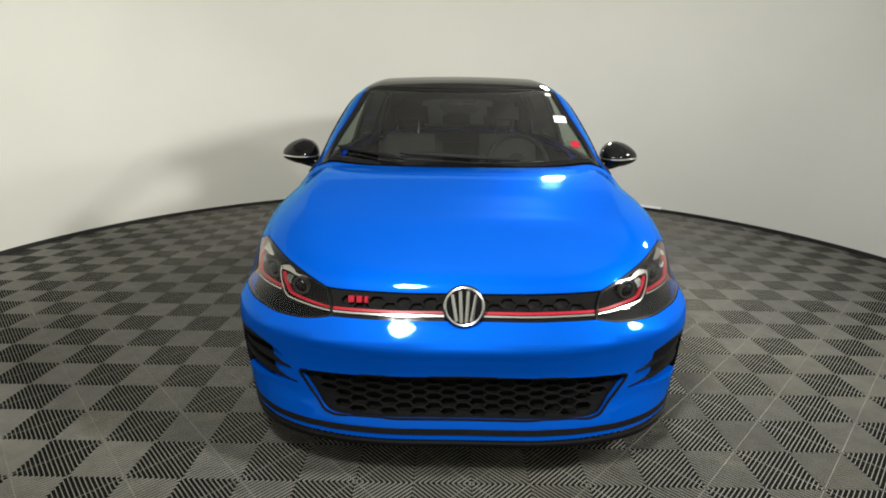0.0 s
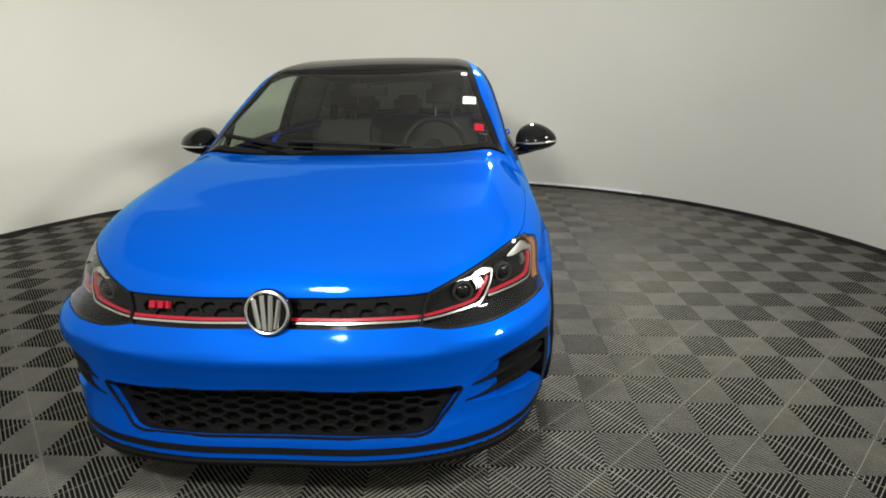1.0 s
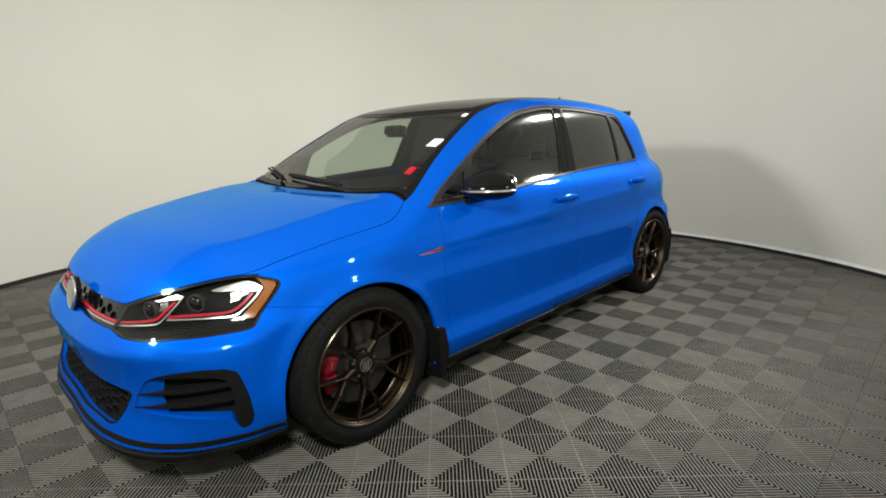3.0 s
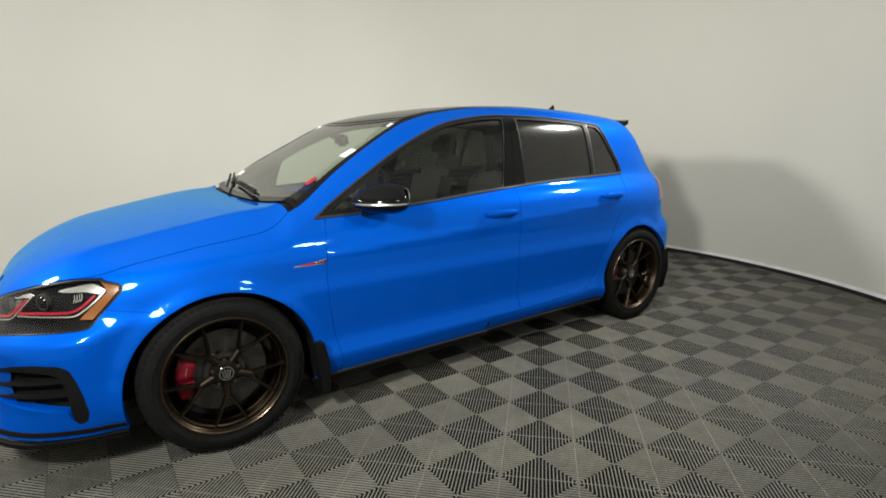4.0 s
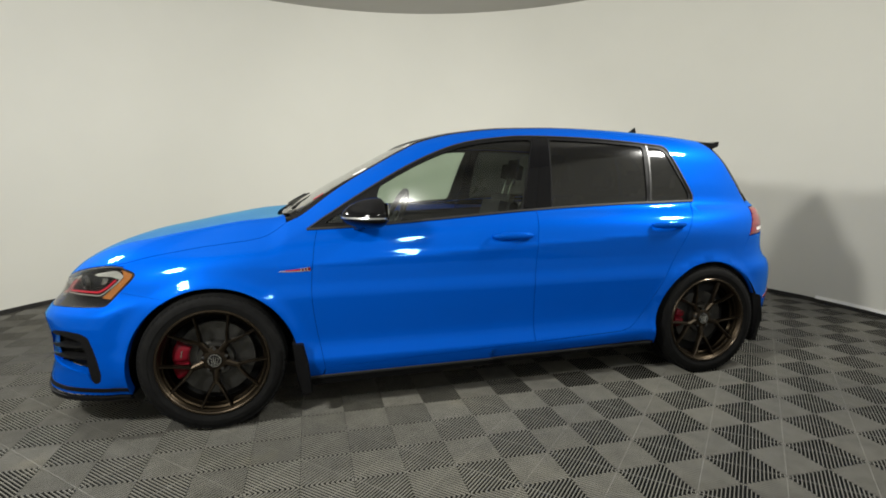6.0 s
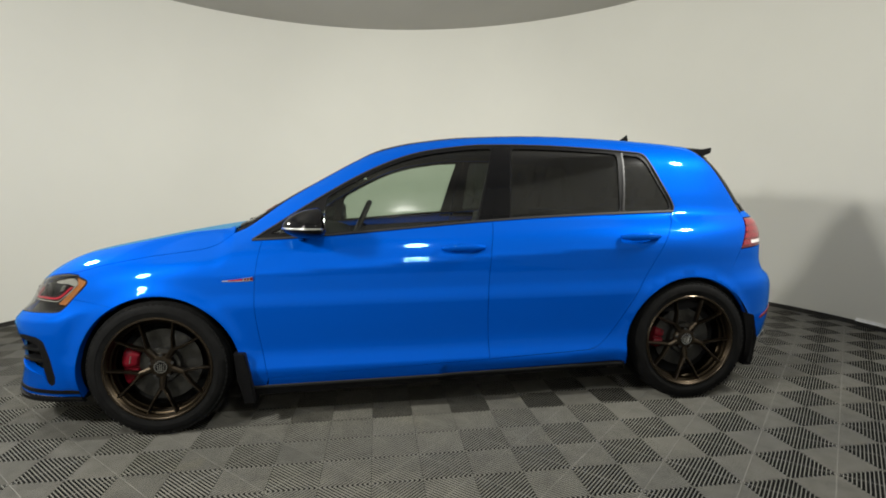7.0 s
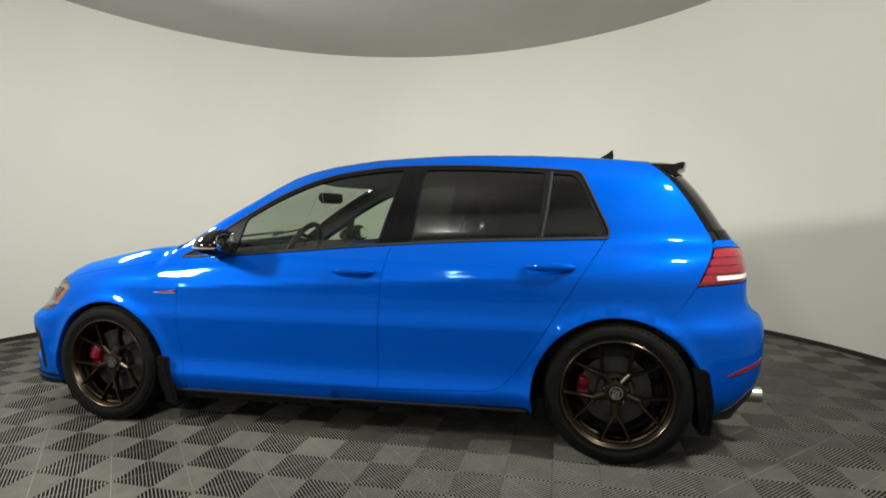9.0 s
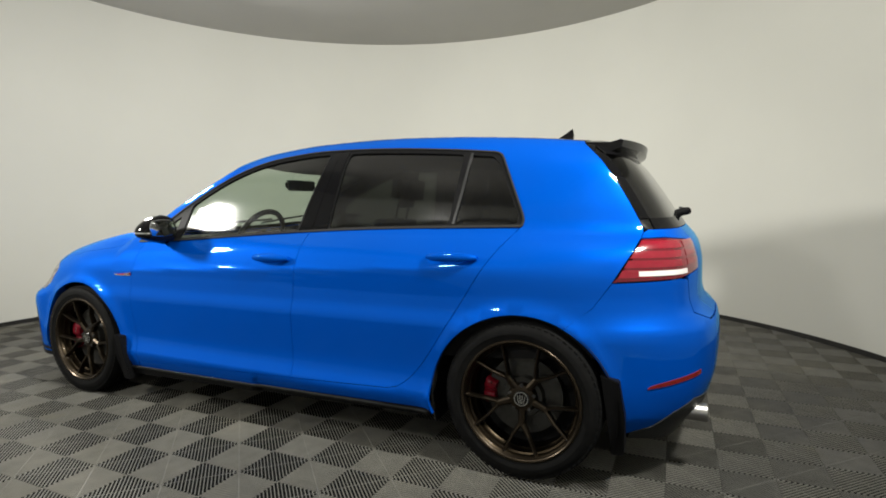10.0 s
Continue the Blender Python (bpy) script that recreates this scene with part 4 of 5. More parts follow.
# handles, badges
for k in (False, True):
    for yc, z, parent in ((0.111, 0.843, front_doors[k]), (1.035, 0.874, rear_doors[k])):
        m = -1 if k else 1
        ys = np.linspace(-0.108, 0.108, 17)
        base_p = on_side(np.stack([yc + ys, np.full(17, z)], 1))
        rec = on_side(np.stack([yc + ys * 0.7, np.full(17, z - 0.004)], 1))
        pts = [(m * (p[0] + 0.012 + 0.022 * (1 - abs(u / 0.108) ** 4)), p[1], p[2] + 0.003 * (1 - (u / 0.108) ** 2)) for p, u in zip(base_p, ys)]
        bm = bmesh.new()
        rings = []
        for (x, y, zz), u in zip(pts, ys):
            w = 0.019 * (1 - 0.55 * abs(u / 0.108) ** 3)
            d = 0.012
            rings.append([bm.verts.new((x + m * d * math.cos(a) * 0.9, y, zz + w * math.sin(a))) for a in (2 * math.pi * i / 12 for i in range(12))])
        for r0, r1 in zip(rings, rings[1:]):
            for i in range(12):
                bm.faces.new((r0[i], r0[(i + 1) % 12], r1[(i + 1) % 12], r1[i]))
        bm.faces.new(rings[0][::-1]), bm.faces.new(rings[-1])
        part("handle", bm, PAINT, parent, "body-coloured door handle")
        ribbon("handle_recess", np.stack([yc + ys * 0.62, np.full(17, z - 0.010)], 1), [0.006 + 0.022 * (1 - (u / 0.108) ** 2) for u in ys], 0.0015, PAINT, parent, flip=k, lay=on_side)
    wing_b = bend([(-1.022, 0.714), (-0.95, 0.716), (-0.884, 0.722)])
    w = [0.004 + 0.018 * i / (len(wing_b) - 1) for i in range(len(wing_b))]
    ribbon("wing_badge", wing_b, w, 0.003, SATIN, wings[k], "silver wing badge", flip=k, lay=on_side)
    ribbon("badge_inlay", wing_b[3:11] + [0.0, 0.002], [0.66 * v for v in w[3:11]], 0.005, RED, wings[k], "red badge inlay", flip=k, lay=on_side)
    ribbon("badge_block", wing_b[10:] + [0.0, 0.001], [0.70 * v for v in w[10:]], 0.005, CALIPER, wings[k], "dark red badge block", flip=k, lay=on_side)
    for u in (-0.925, -0.911, -0.898):
        zc = float(np.interp(u, wing_b[:, 0], wing_b[:, 1]))
        ribbon("badge_bar", [(u, zc - 0.004), (u + 0.001, zc + 0.006)], 0.006, 0.0065, SATIN, wings[k], "silver badge bar", flip=k, lay=on_side)

# side mirrors
def mirror_shell(m, layers, n=36):
    """A stack of outlines of the housing: (height, size, shift rearwards, shift outwards)."""
    bm = bmesh.new()
    rings = []
    for z, f, back, side in layers:
        ring = []
        for i in range(n):
            a = 2 * math.pi * i / n
            c, s = math.cos(a), math.sin(a)
            if s > 0:
                x = 0.088 * abs(c) ** 0.7 if c > 0 else -0.120 * abs(c) ** 0.7
                y = 0.072 * s ** 0.4 * (1 + 0.1 * c)
            else:
                x = (0.088 * abs(c) ** 1.25 if c > 0 else -0.120 * abs(c) ** 0.8) - 0.045 * abs(s)
                y = -0.126 * abs(s) ** 1.1
            ring.append(bm.verts.new((m * (0.032 + side + x * f), -0.012 + back + y * f, z)))
        rings.append(ring)
    for r0, r1 in zip(rings, rings[1:]):
        for i in range(n):
            bm.faces.new((r0[i], r0[(i + 1) % n], r1[(i + 1) % n], r1[i]))
    bm.faces.new(rings[0][::-1]), bm.faces.new(rings[-1])
    return bm


for m in (1, -1):
    mir = new("side_mirror")
    mir.parent = car
    mir.matrix_basis = pose(0.90 * m, -0.60, 0.985)
    tagged(mir, "gloss black side mirror with silver strip")
    up = [j / 12 for j in range(13)]
    part("cap", mirror_shell(m, [(-0.024 + 0.086 * u, max(0.05, (1 - u ** 1.9) ** 0.55), 0.034 * u ** 2, -0.030 * u ** 1.6) for u in up]), GLOSS_BLACK, mir, "gloss black mirror cap")
    part("indicator_strip", mirror_shell(m, [(-0.033, 0.985, -0.002, 0.0), (-0.032, 1.010, -0.002, 0.0), (-0.026, 1.010, -0.002, 0.0), (-0.024, 0.99, -0.002, 0.0)]), SATIN, mir, "silver indicator strip")
    part("lower_shell", mirror_shell(m, [(-0.033 - 0.042 * u, 1.0 - 0.45 * u ** 2.2, 0.012 * u, -0.030 * u ** 2) for u in up]), GLOSS_BLACK, mir, "black lower shell")
    bm = lathe_bm([(0.0, 0.0005), (0.0, 0.050), (0.003, 0.051), (0.0045, 0.049), (0.0045, 0.0005)], 40, "Y")
    bmesh.ops.scale(bm, verts=bm.verts[:], vec=(1.5, 1, 0.84))
    for v in bm.verts:
        q = max(abs(v.co.x) / 0.075, abs(v.co.z) / 0.042, 1e-6)
        r = math.hypot(v.co.x / 0.075, v.co.z / 0.042)
        v.co.x *= 1 + 0.45 * (r / q - 1)
        v.co.z *= 1 + 0.45 * (r / q - 1)
    part("mirror_glass", bm, MIRROR, mir, "mirror glass", at=pose(0.022 * m, 0.0575, -0.004, 0, 0, 4 * m))
    arm = [(m * -0.01, -0.03, -0.052), (m * -0.07, -0.05, -0.070), (m * -0.135, -0.065, -0.082)]
    part("arm", tube_bm(arm, [0.036, 0.030, 0.026], 12, flat=0.6), GLOSS_BLACK, mir, "black mirror arm")
    part("arm_strip", tube_bm([(m * -0.045, -0.095, -0.026), (m * -0.075, -0.088, -0.050), (m * -0.125, -0.094, -0.074)], 0.0035, 6), SATIN, mir, "silver strip on the arm")

# wipers and cowl
loop = np.vstack([screen_base + [0, 0.004], (screen_base - [0, 0.05])[::-1]])
panel("cowl", loop, on_top, BLACK_PLASTIC, car, "black plastic cowl", out=-0.022, rim=0)
for x0, x1, y0, y1 in ((0.30, -0.28, -1.0, -0.955), (-0.28, -0.62, -1.0, -0.90)):
    q = on_top([(x0 + (x1 - x0) * t, y0 + (y1 - y0) * t) for t in np.linspace(0, 1, 8)])
    q = q + gradient(q) * 0.016
    wp = part("wiper", tube_bm(q, 0.007, 8), BLACK_PLASTIC, car, "black windscreen wiper")
    q2 = on_top([(x0 + (x1 - x0) * t, y0 + 0.02 + (y1 - y0) * t) for t in np.linspace(0.15, 1.05, 10)])
    q2 = q2 + gradient(q2) * 0.008
    part("blade", tube_bm(q2, 0.006, 8), SEAL, wp)

# windscreen stickers
for x, y, w, d, mt, tx in ((0.563, -0.622, 0.068, 0.064, STICKER, "white paper sticker"), (0.531, -0.368, 0.032, 0.030, STICKER, "small white sticker"), (0.612, -0.835, 0.045, 0.05, RED, "small red sticker")):
    panel("sticker", np.array([(x - w / 2, y - d / 2), (x + w / 2, y - d / 2), (x + w / 2, y + d / 2), (x - w / 2, y + d / 2)]), on_top, mt, screen, tx, out=-0.002, gap=0, rim=0.001)

# inside of the car
for k in (False, True):
    loop = yz([(-0.93, 0.25), (-0.93, 0.86), (-0.6, 0.895), (0.3, 0.935), (1.0, 0.955), (1.5, 0.93), (1.66, 0.80), (1.66, 0.5), (1.0, 0.45), (0.9, 0.25)])
    panel("door_card", loop, on_side, INTERIOR, car, "dark inner door panel", out=-0.055, rim=0, gap=0, h=0.06, flip=k)
    loop = np.vstack([side_of(on_top(screen_side)), side_of(on_top(roof_side))[1:], yz([(1.60, 1.2), (1.66, 1.0), (1.40, 0.97), (1.285, 1.0), (1.24, 1.16), (1.17, 1.28), (1.1, 1.335)]), yz(win_top[::-1] + [0, 0.012])[1:]])
    panel("pillar_lining", loop, on_side, LINER, car, "dark pillar lining", out=-0.03, rim=0, gap=0.004, h=0.05, flip=k)
loop = np.vstack([screen_top[::-1], roof_side, (roof_side * [-1, 1])[::-1]]) 
panel("headliner", loop, on_top, LINER, car, "dark headliner", out=-0.035, rim=0, gap=0, h=0.08)
# Plain dark boxes filling the shell, added to block light through it.
part("underbody", box_bm(-0.60, 0.60, -1.95, 1.85, 0.19, 0.30), DARK, car, "black underbody", bevel=0.02)
part("floor_pan", box_bm(-0.80, 0.80, -0.90, 0.90, 0.175, 0.26), DARK, car, bevel=0.01)
part("engine_bay_block", box_bm(-0.54, 0.54, -1.95, -0.95, 0.28, 0.56), DARK, car, bevel=0.02)
part("boot", box_bm(-0.54, 0.54, 1.15, 1.85, 0.28, 0.90), INTERIOR, car, "dark boot cover", bevel=0.02)
bm = bmesh.new()
rings = []
for x in np.linspace(-0.70, 0.70, 15):
    hump = 0.022 * math.exp(-(((x - 0.36) / 0.2) ** 2))
    prof = [(-0.93, 0.60), (-0.97, 0.90), (-0.80, 0.925), (-0.62, 0.915 + hump), (-0.52, 0.88 + hump), (-0.50, 0.80), (-0.56, 0.62)]
    rings.append([bm.verts.new((x, y, z)) for y, z in prof])
for r0, r1 in zip(rings, rings[1:]):
    for i in range(7):
        bm.faces.new((r0[i], r0[(i + 1) % 7], r1[(i + 1) % 7], r1[i]))
bm.faces.new(rings[0][::-1]), bm.faces.new(rings[-1])
part("dashboard", bm, INTERIOR, car, "dark soft dashboard")
sw = part("steering_wheel", bmesh.new(), INTERIOR, car, "black leather steering wheel")
sw.matrix_basis = pose(0.36, -0.42, 0.90, 65, 0, 0)
bm = bmesh.new()
n, k2 = 40, 10
ring = [[bm.verts.new(((0.178 + 0.016 * math.cos(b)) * math.cos(a), (0.178 + 0.016 * math.cos(b)) * math.sin(a), 0.016 * math.sin(b))) for b in (2 * math.pi * j / k2 for j in range(k2))] for a in (2 * math.pi * i / n for i in range(n))]
for i in range(n):
    for j in range(k2):
        bm.faces.new((ring[i][j], ring[(i + 1) % n][j], ring[(i + 1) % n][(j + 1) % k2], ring[i][(j + 1) % k2]))
part("rim", bm, BLACK_PLASTIC, sw)
for a in (0, 180, 270):
    a = radians(a)
    part("spoke", tube_bm([(0.03 * math.cos(a), 0.03 * math.sin(a), -0.02), (0.17 * math.cos(a), 0.17 * math.sin(a), 0)], [0.03, 0.016], 8, flat=0.5), BLACK_PLASTIC, sw)
part("centre_pad", lathe_bm([(-0.04, 0.0), (-0.04, 0.06), (0.0, 0.062), (0.008, 0.05), (0.01, 0.0)], 24, "Z"), BLACK_PLASTIC, sw)
part("column", tube_bm([(0, 0, -0.04), (0, 0, -0.2)], 0.035, 12), INTERIOR, sw)


def cushion(w, d, h, r=0.03):
    bm = box_bm(-w / 2, w / 2, -d / 2, d / 2, 0, h)
    bmesh.ops.bevel(bm, geom=bm.edges[:], offset=r, segments=4, affect="EDGES", clamp_overlap=True)
    return bm


for x in (-0.36, 0.36):
    seat = new("front_seat")
    seat.parent = car
    seat.matrix_basis = pose(x, 0.08, 0.28)
    part("seat_base", cushion(0.50, 0.52, 0.20, 0.05), SEAT, seat)
    part("backrest", cushion(0.50, 0.16, 0.62, 0.06), SEAT, seat, at=pose(0, 0.27, 0.14, -16, 0, 0))
    part("headrest", cushion(0.26, 0.10, 0.19, 0.045), SEAT, seat, at=pose(0, 0.49, 0.80, -10, 0, 0))
    for s in (-0.06, 0.06):
        part("headrest_post", tube_bm([(s, 0.45, 0.72), (s, 0.49, 0.84)], 0.007, 8), CHROME, seat)
rs = new("rear_seat")
rs.parent = car
rs.matrix_basis = pose(0, 0.88, 0.28)
part("seat_base", cushion(1.26, 0.50, 0.2, 0.05), SEAT, rs)
part("backrest", cushion(1.26, 0.15, 0.60, 0.06), SEAT, rs, at=pose(0, 0.27, 0.14, -18, 0, 0))
for x in (-0.38, 0, 0.38):
    part("headrest", cushion(0.25, 0.09, 0.16, 0.04), SEAT, rs, at=pose(x, 0.47, 0.74, -10, 0, 0))
im = part("interior_mirror", cushion(0.24, 0.035, 0.07, 0.017), BLACK_PLASTIC, car, "black interior mirror", at=pose(0.0, -0.40, 1.195, 8, 0, -12))
part("mirror_pane", box_bm(-0.105, 0.105, 0.017, 0.0195, 0.008, 0.062), MIRROR, im)
part("mirror_stalk", tube_bm([(0, -0.01, 0.05), (0, -0.055, 0.065)], 0.012, 8), BLACK_PLASTIC, im)


# ---- wheels ----
def make_wheel(front):
    """A wheel whose outer face looks towards +x, with its hub at the origin."""
    wheel = new("wheel")
    tr, rr = 0.317, 0.2425
    prof = [(-0.105, rr - 0.004), (-0.112, rr + 0.02), (-0.113, tr - 0.035), (-0.104, tr - 0.012), (-0.088, tr - 0.002)]
    for g in (-0.055, -0.018, 0.018, 0.055):
        prof += [(g - 0.006, tr), (g - 0.004, tr - 0.008), (g + 0.004, tr - 0.008), (g + 0.006, tr)]
    prof += [(0.088, tr - 0.002), (0.104, tr - 0.012), (0.111, tr - 0.030), (0.1125, tr - 0.034), (0.114, tr - 0.05), (0.113, rr + 0.03), (0.1105, rr + 0.018), (0.109, rr + 0.012), (0.104, rr - 0.003)]
    tyre = part("tyre", lathe_bm(prof, 96), RUBBER, wheel, "black rubber tyre")
    bm = bmesh.new()
    for i in range(72):
        for s, x0, x1 in ((1, 0.066, 0.106), (-1, -0.106, -0.066)):
            a = 2 * math.pi * i / 72
            m = Matrix.Rotation(a, 4, "X") @ Matrix.Translation((0, 0, tr - 0.006))
            b2 = box_bm(x0, x1, -0.009, 0.009, -0.004, 0.0055)
            for v in b2.verts:
                if abs(v.co.x) > 0.1:
                    v.co.z -= 0.009
                v.co = m @ v.co
            me = bpy.data.meshes.new("t")
            b2.to_mesh(me)
            b2.free()
            bm.from_mesh(me)
            bpy.data.meshes.remove(me)
    tagged(part("tread", bm, RUBBER, wheel, smooth=False), kind="stuff")
    part("rim", lathe_bm([(-0.10, rr), (-0.10, rr - 0.012), (-0.06, rr - 0.034), (0.045, rr - 0.036), (0.052, rr - 0.030), (0.074, rr - 0.028), (0.078, rr - 0.0215), (0.094, rr - 0.019), (0.098, rr - 0.015)], 96), DARK_BRONZE, wheel, "dark bronze rim barrel")
    rim = part("rim_lip", lathe_bm([(0.098, rr - 0.015), (0.104, rr - 0.0125), (0.107, rr - 0.011), (0.109, rr - 0.007), (0.108, rr), (0.103, rr + 0.003)], 96), BRONZE, wheel, "dark bronze alloy rim lip")
    part("rim_edge", lathe_bm([(0.1085, rr - 0.010), (0.1105, rr - 0.008), (0.1105, rr - 0.003), (0.1085, rr - 0.001)], 96, close=True), BRONZE_EDGE, wheel, "polished bronze rim edge")
    hub = lathe_bm([(0.02, 0.0), (0.02, 0.062), (0.055, 0.060), (0.066, 0.052), (0.069, 0.040), (0.069, 0.0)], 40)
    part("hub", hub, BRONZE, wheel)
    prof3 = [(0.069, 0.0), (0.0735, 0.0), (0.0735, 0.029), (0.071, 0.032), (0.066, 0.033)]
    cap = part("hub_cap", lathe_bm(prof3, 36), GLOSS_BLACK, wheel, "black hub cap with silver emblem")
    part("emblem_ring", lathe_bm([(0.072, 0.025), (0.0752, 0.025), (0.0752, 0.029), (0.072, 0.029)], 36, close=True), SATIN, wheel)
    bm = bmesh.new()
    for y0, y1 in ((-0.016, -0.010), (-0.005, -0.003), (0.005, 0.003), (0.016, 0.010)):
        tube_bm([(0.0735, y0, 0.019 - abs(y0) * 0.3), (0.0735, y1, -0.020)], 0.0027, 6, bm)
    part("emblem", bm, SATIN, wheel)
    for i in range(5):
        rot = Matrix.Rotation(2 * math.pi * i / 5 + math.pi, 4, "X")
        bm = bmesh.new()

        def bar(a, b, w0, w1, x0, x1, d0, d1):
            a, b = Vector((0, *a)), Vector((0, *b))
            d = (b - a).normalized()
            s = Vector((0, -d.z, d.y))
            ring = []
            for p, w, x, dep in ((a, w0, x0, d0), (b, w1, x1, d1)):
                ring.append([bm.verts.new(rot @ (p + s * u * w + Vector((x + e, 0, 0)))) for u, e in ((-1, -dep), (-1, -0.006), (-0.45, 0.0), (0.45, 0.0), (1, -0.006), (1, -dep))])
            for k in range(6):
                bm.faces.new((ring[0][k], ring[0][(k + 1) % 6], ring[1][(k + 1) % 6], ring[1][k]))
            bm.faces.new(ring[0][::-1]), bm.faces.new(ring[1])

        bar((0, 0.045), (0, 0.112), 0.0155, 0.0105, 0.068, 0.076, 0.03, 0.03)
        for s in (-1, 1):
            bar((s * 0.006, 0.104), (s * 0.034, 0.150), 0.0085, 0.0065, 0.076, 0.088, 0.03, 0.025)
            bar((s * 0.033, 0.148), (s * 0.070, rr - 0.017), 0.0062, 0.0058, 0.088, 0.099, 0.025, 0.03)
        part("spoke", bm, BRONZE, wheel, bevel=0)
        bm = lathe_bm([(0.05, 0.0), (0.0685, 0.0), (0.0685, 0.006), (0.066, 0.0075), (0.05, 0.0075)], 10)
        a = 2 * math.pi * (i + 0.5) / 5 + math.pi
        bmesh.ops.translate(bm, verts=bm.verts[:], vec=(0, -0.052 * math.sin(a), 0.052 * math.cos(a)))
        part("wheel_bolt", bm, DARK_STEEL, wheel)
    r = 0.170 if front else 0.155
    part("brake_disc", lathe_bm([(-0.005, 0.07), (0.02, 0.07), (0.02, r), (-0.005, r)], 64, close=True), STEEL, wheel, "steel brake disc")
    part("brake_bell", lathe_bm([(0.02, 0.085), (0.045, 0.078), (0.045, 0.0)], 40), STEEL, wheel)
    part("inner_barrel", lathe_bm([(-0.02, 0.0), (-0.02, rr - 0.03)], 48), DARK, wheel)
    bm = bmesh.new()
    ro, ri = (r + 0.012, r - 0.062) if front else (r + 0.010, r - 0.045)
    for a0, a1, lift in (((150, 181, 0.0), (181, 187, -0.018), (187, 209, -0.003)) if front else ((158, 175, 0.0), (175, 179, -0.012), (179, 197, 0.0))):
        n, rings = 8, []
        for k in range(n + 1):
            a = radians(a0 + (a1 - a0) * k / n)
            f = 1 - 0.22 * abs(2 * k / n - 1) ** 5
            rings.append([bm.verts.new((x, math.cos(a) * rad, math.sin(a) * rad)) for x, rad in ((-0.02, ri), (0.044 * f + lift, ri + 0.008), (0.05 * f + lift, ri + 0.016), (0.05 * f + lift, ro - 0.012), (0.042 * f + lift, ro), (-0.02, ro))])
        for r0, r1 in zip(rings, rings[1:]):
            for k in range(6):
                bm.faces.new((r0[k], r0[(k + 1) % 6], r1[(k + 1) % 6], r1[k]))
        bm.faces.new(rings[0]), bm.faces.new(rings[-1][::-1])
    part("brake_caliper", bm, CALIPER, wheel, "red brake caliper")
    for k in range(3 if front else 1):
        a, rad = radians(162 + 4.5 * k), (ri + ro) / 2
        bm = box_bm(0.048, 0.0515, -0.0022, 0.0022, -0.006, 0.006)
        bmesh.ops.rotate(bm, verts=bm.verts[:], matrix=Matrix.Rotation(a, 3, "X"))
        bmesh.ops.translate(bm, verts=bm.verts[:], vec=(0, math.cos(a) * rad, math.sin(a) * rad))
        part("caliper_mark", bm, SATIN if front else DARK, wheel, "small mark on the caliper")
    return wheel


TRACK_F, TRACK_R = 0.779, 0.746
for front, y, tr in ((True, -1.320, TRACK_F), (False, 1.321, TRACK_R)):
    w = make_wheel(front)
    w.parent = car
    w.matrix_basis = pose(tr, y, HUB_Z)
    w2 = copy_thing(w, pose(-tr, y, HUB_Z, 0, 0, 180))


# ---- the room ----
def ring_wall(name, r0, r1, z0, z1, mat, n=160):
    bm = lathe_bm([(z0, r0), (z0, r1), (z1, r1), (z1, r0)], n, "Z", close=True)
    ob = part(name, bm, mat)
    ob.location = ROOM
    return tagged(ob, kind="structure")


WALL = material("wall_paint", (0.68, 0.675, 0.62), 0.7, 0, 0, 0.3, 0.025, 0.8, 0.05, 60)
BASE = material("baseboard_rubber", (0.02, 0.019, 0.018), 0.5, 0, 0, 0.4, 0.3, 8)
CEIL = material("ceiling_paint", (0.45, 0.44, 0.41), 0.8, 0, 0, 0.2, 0.03, 1.0)


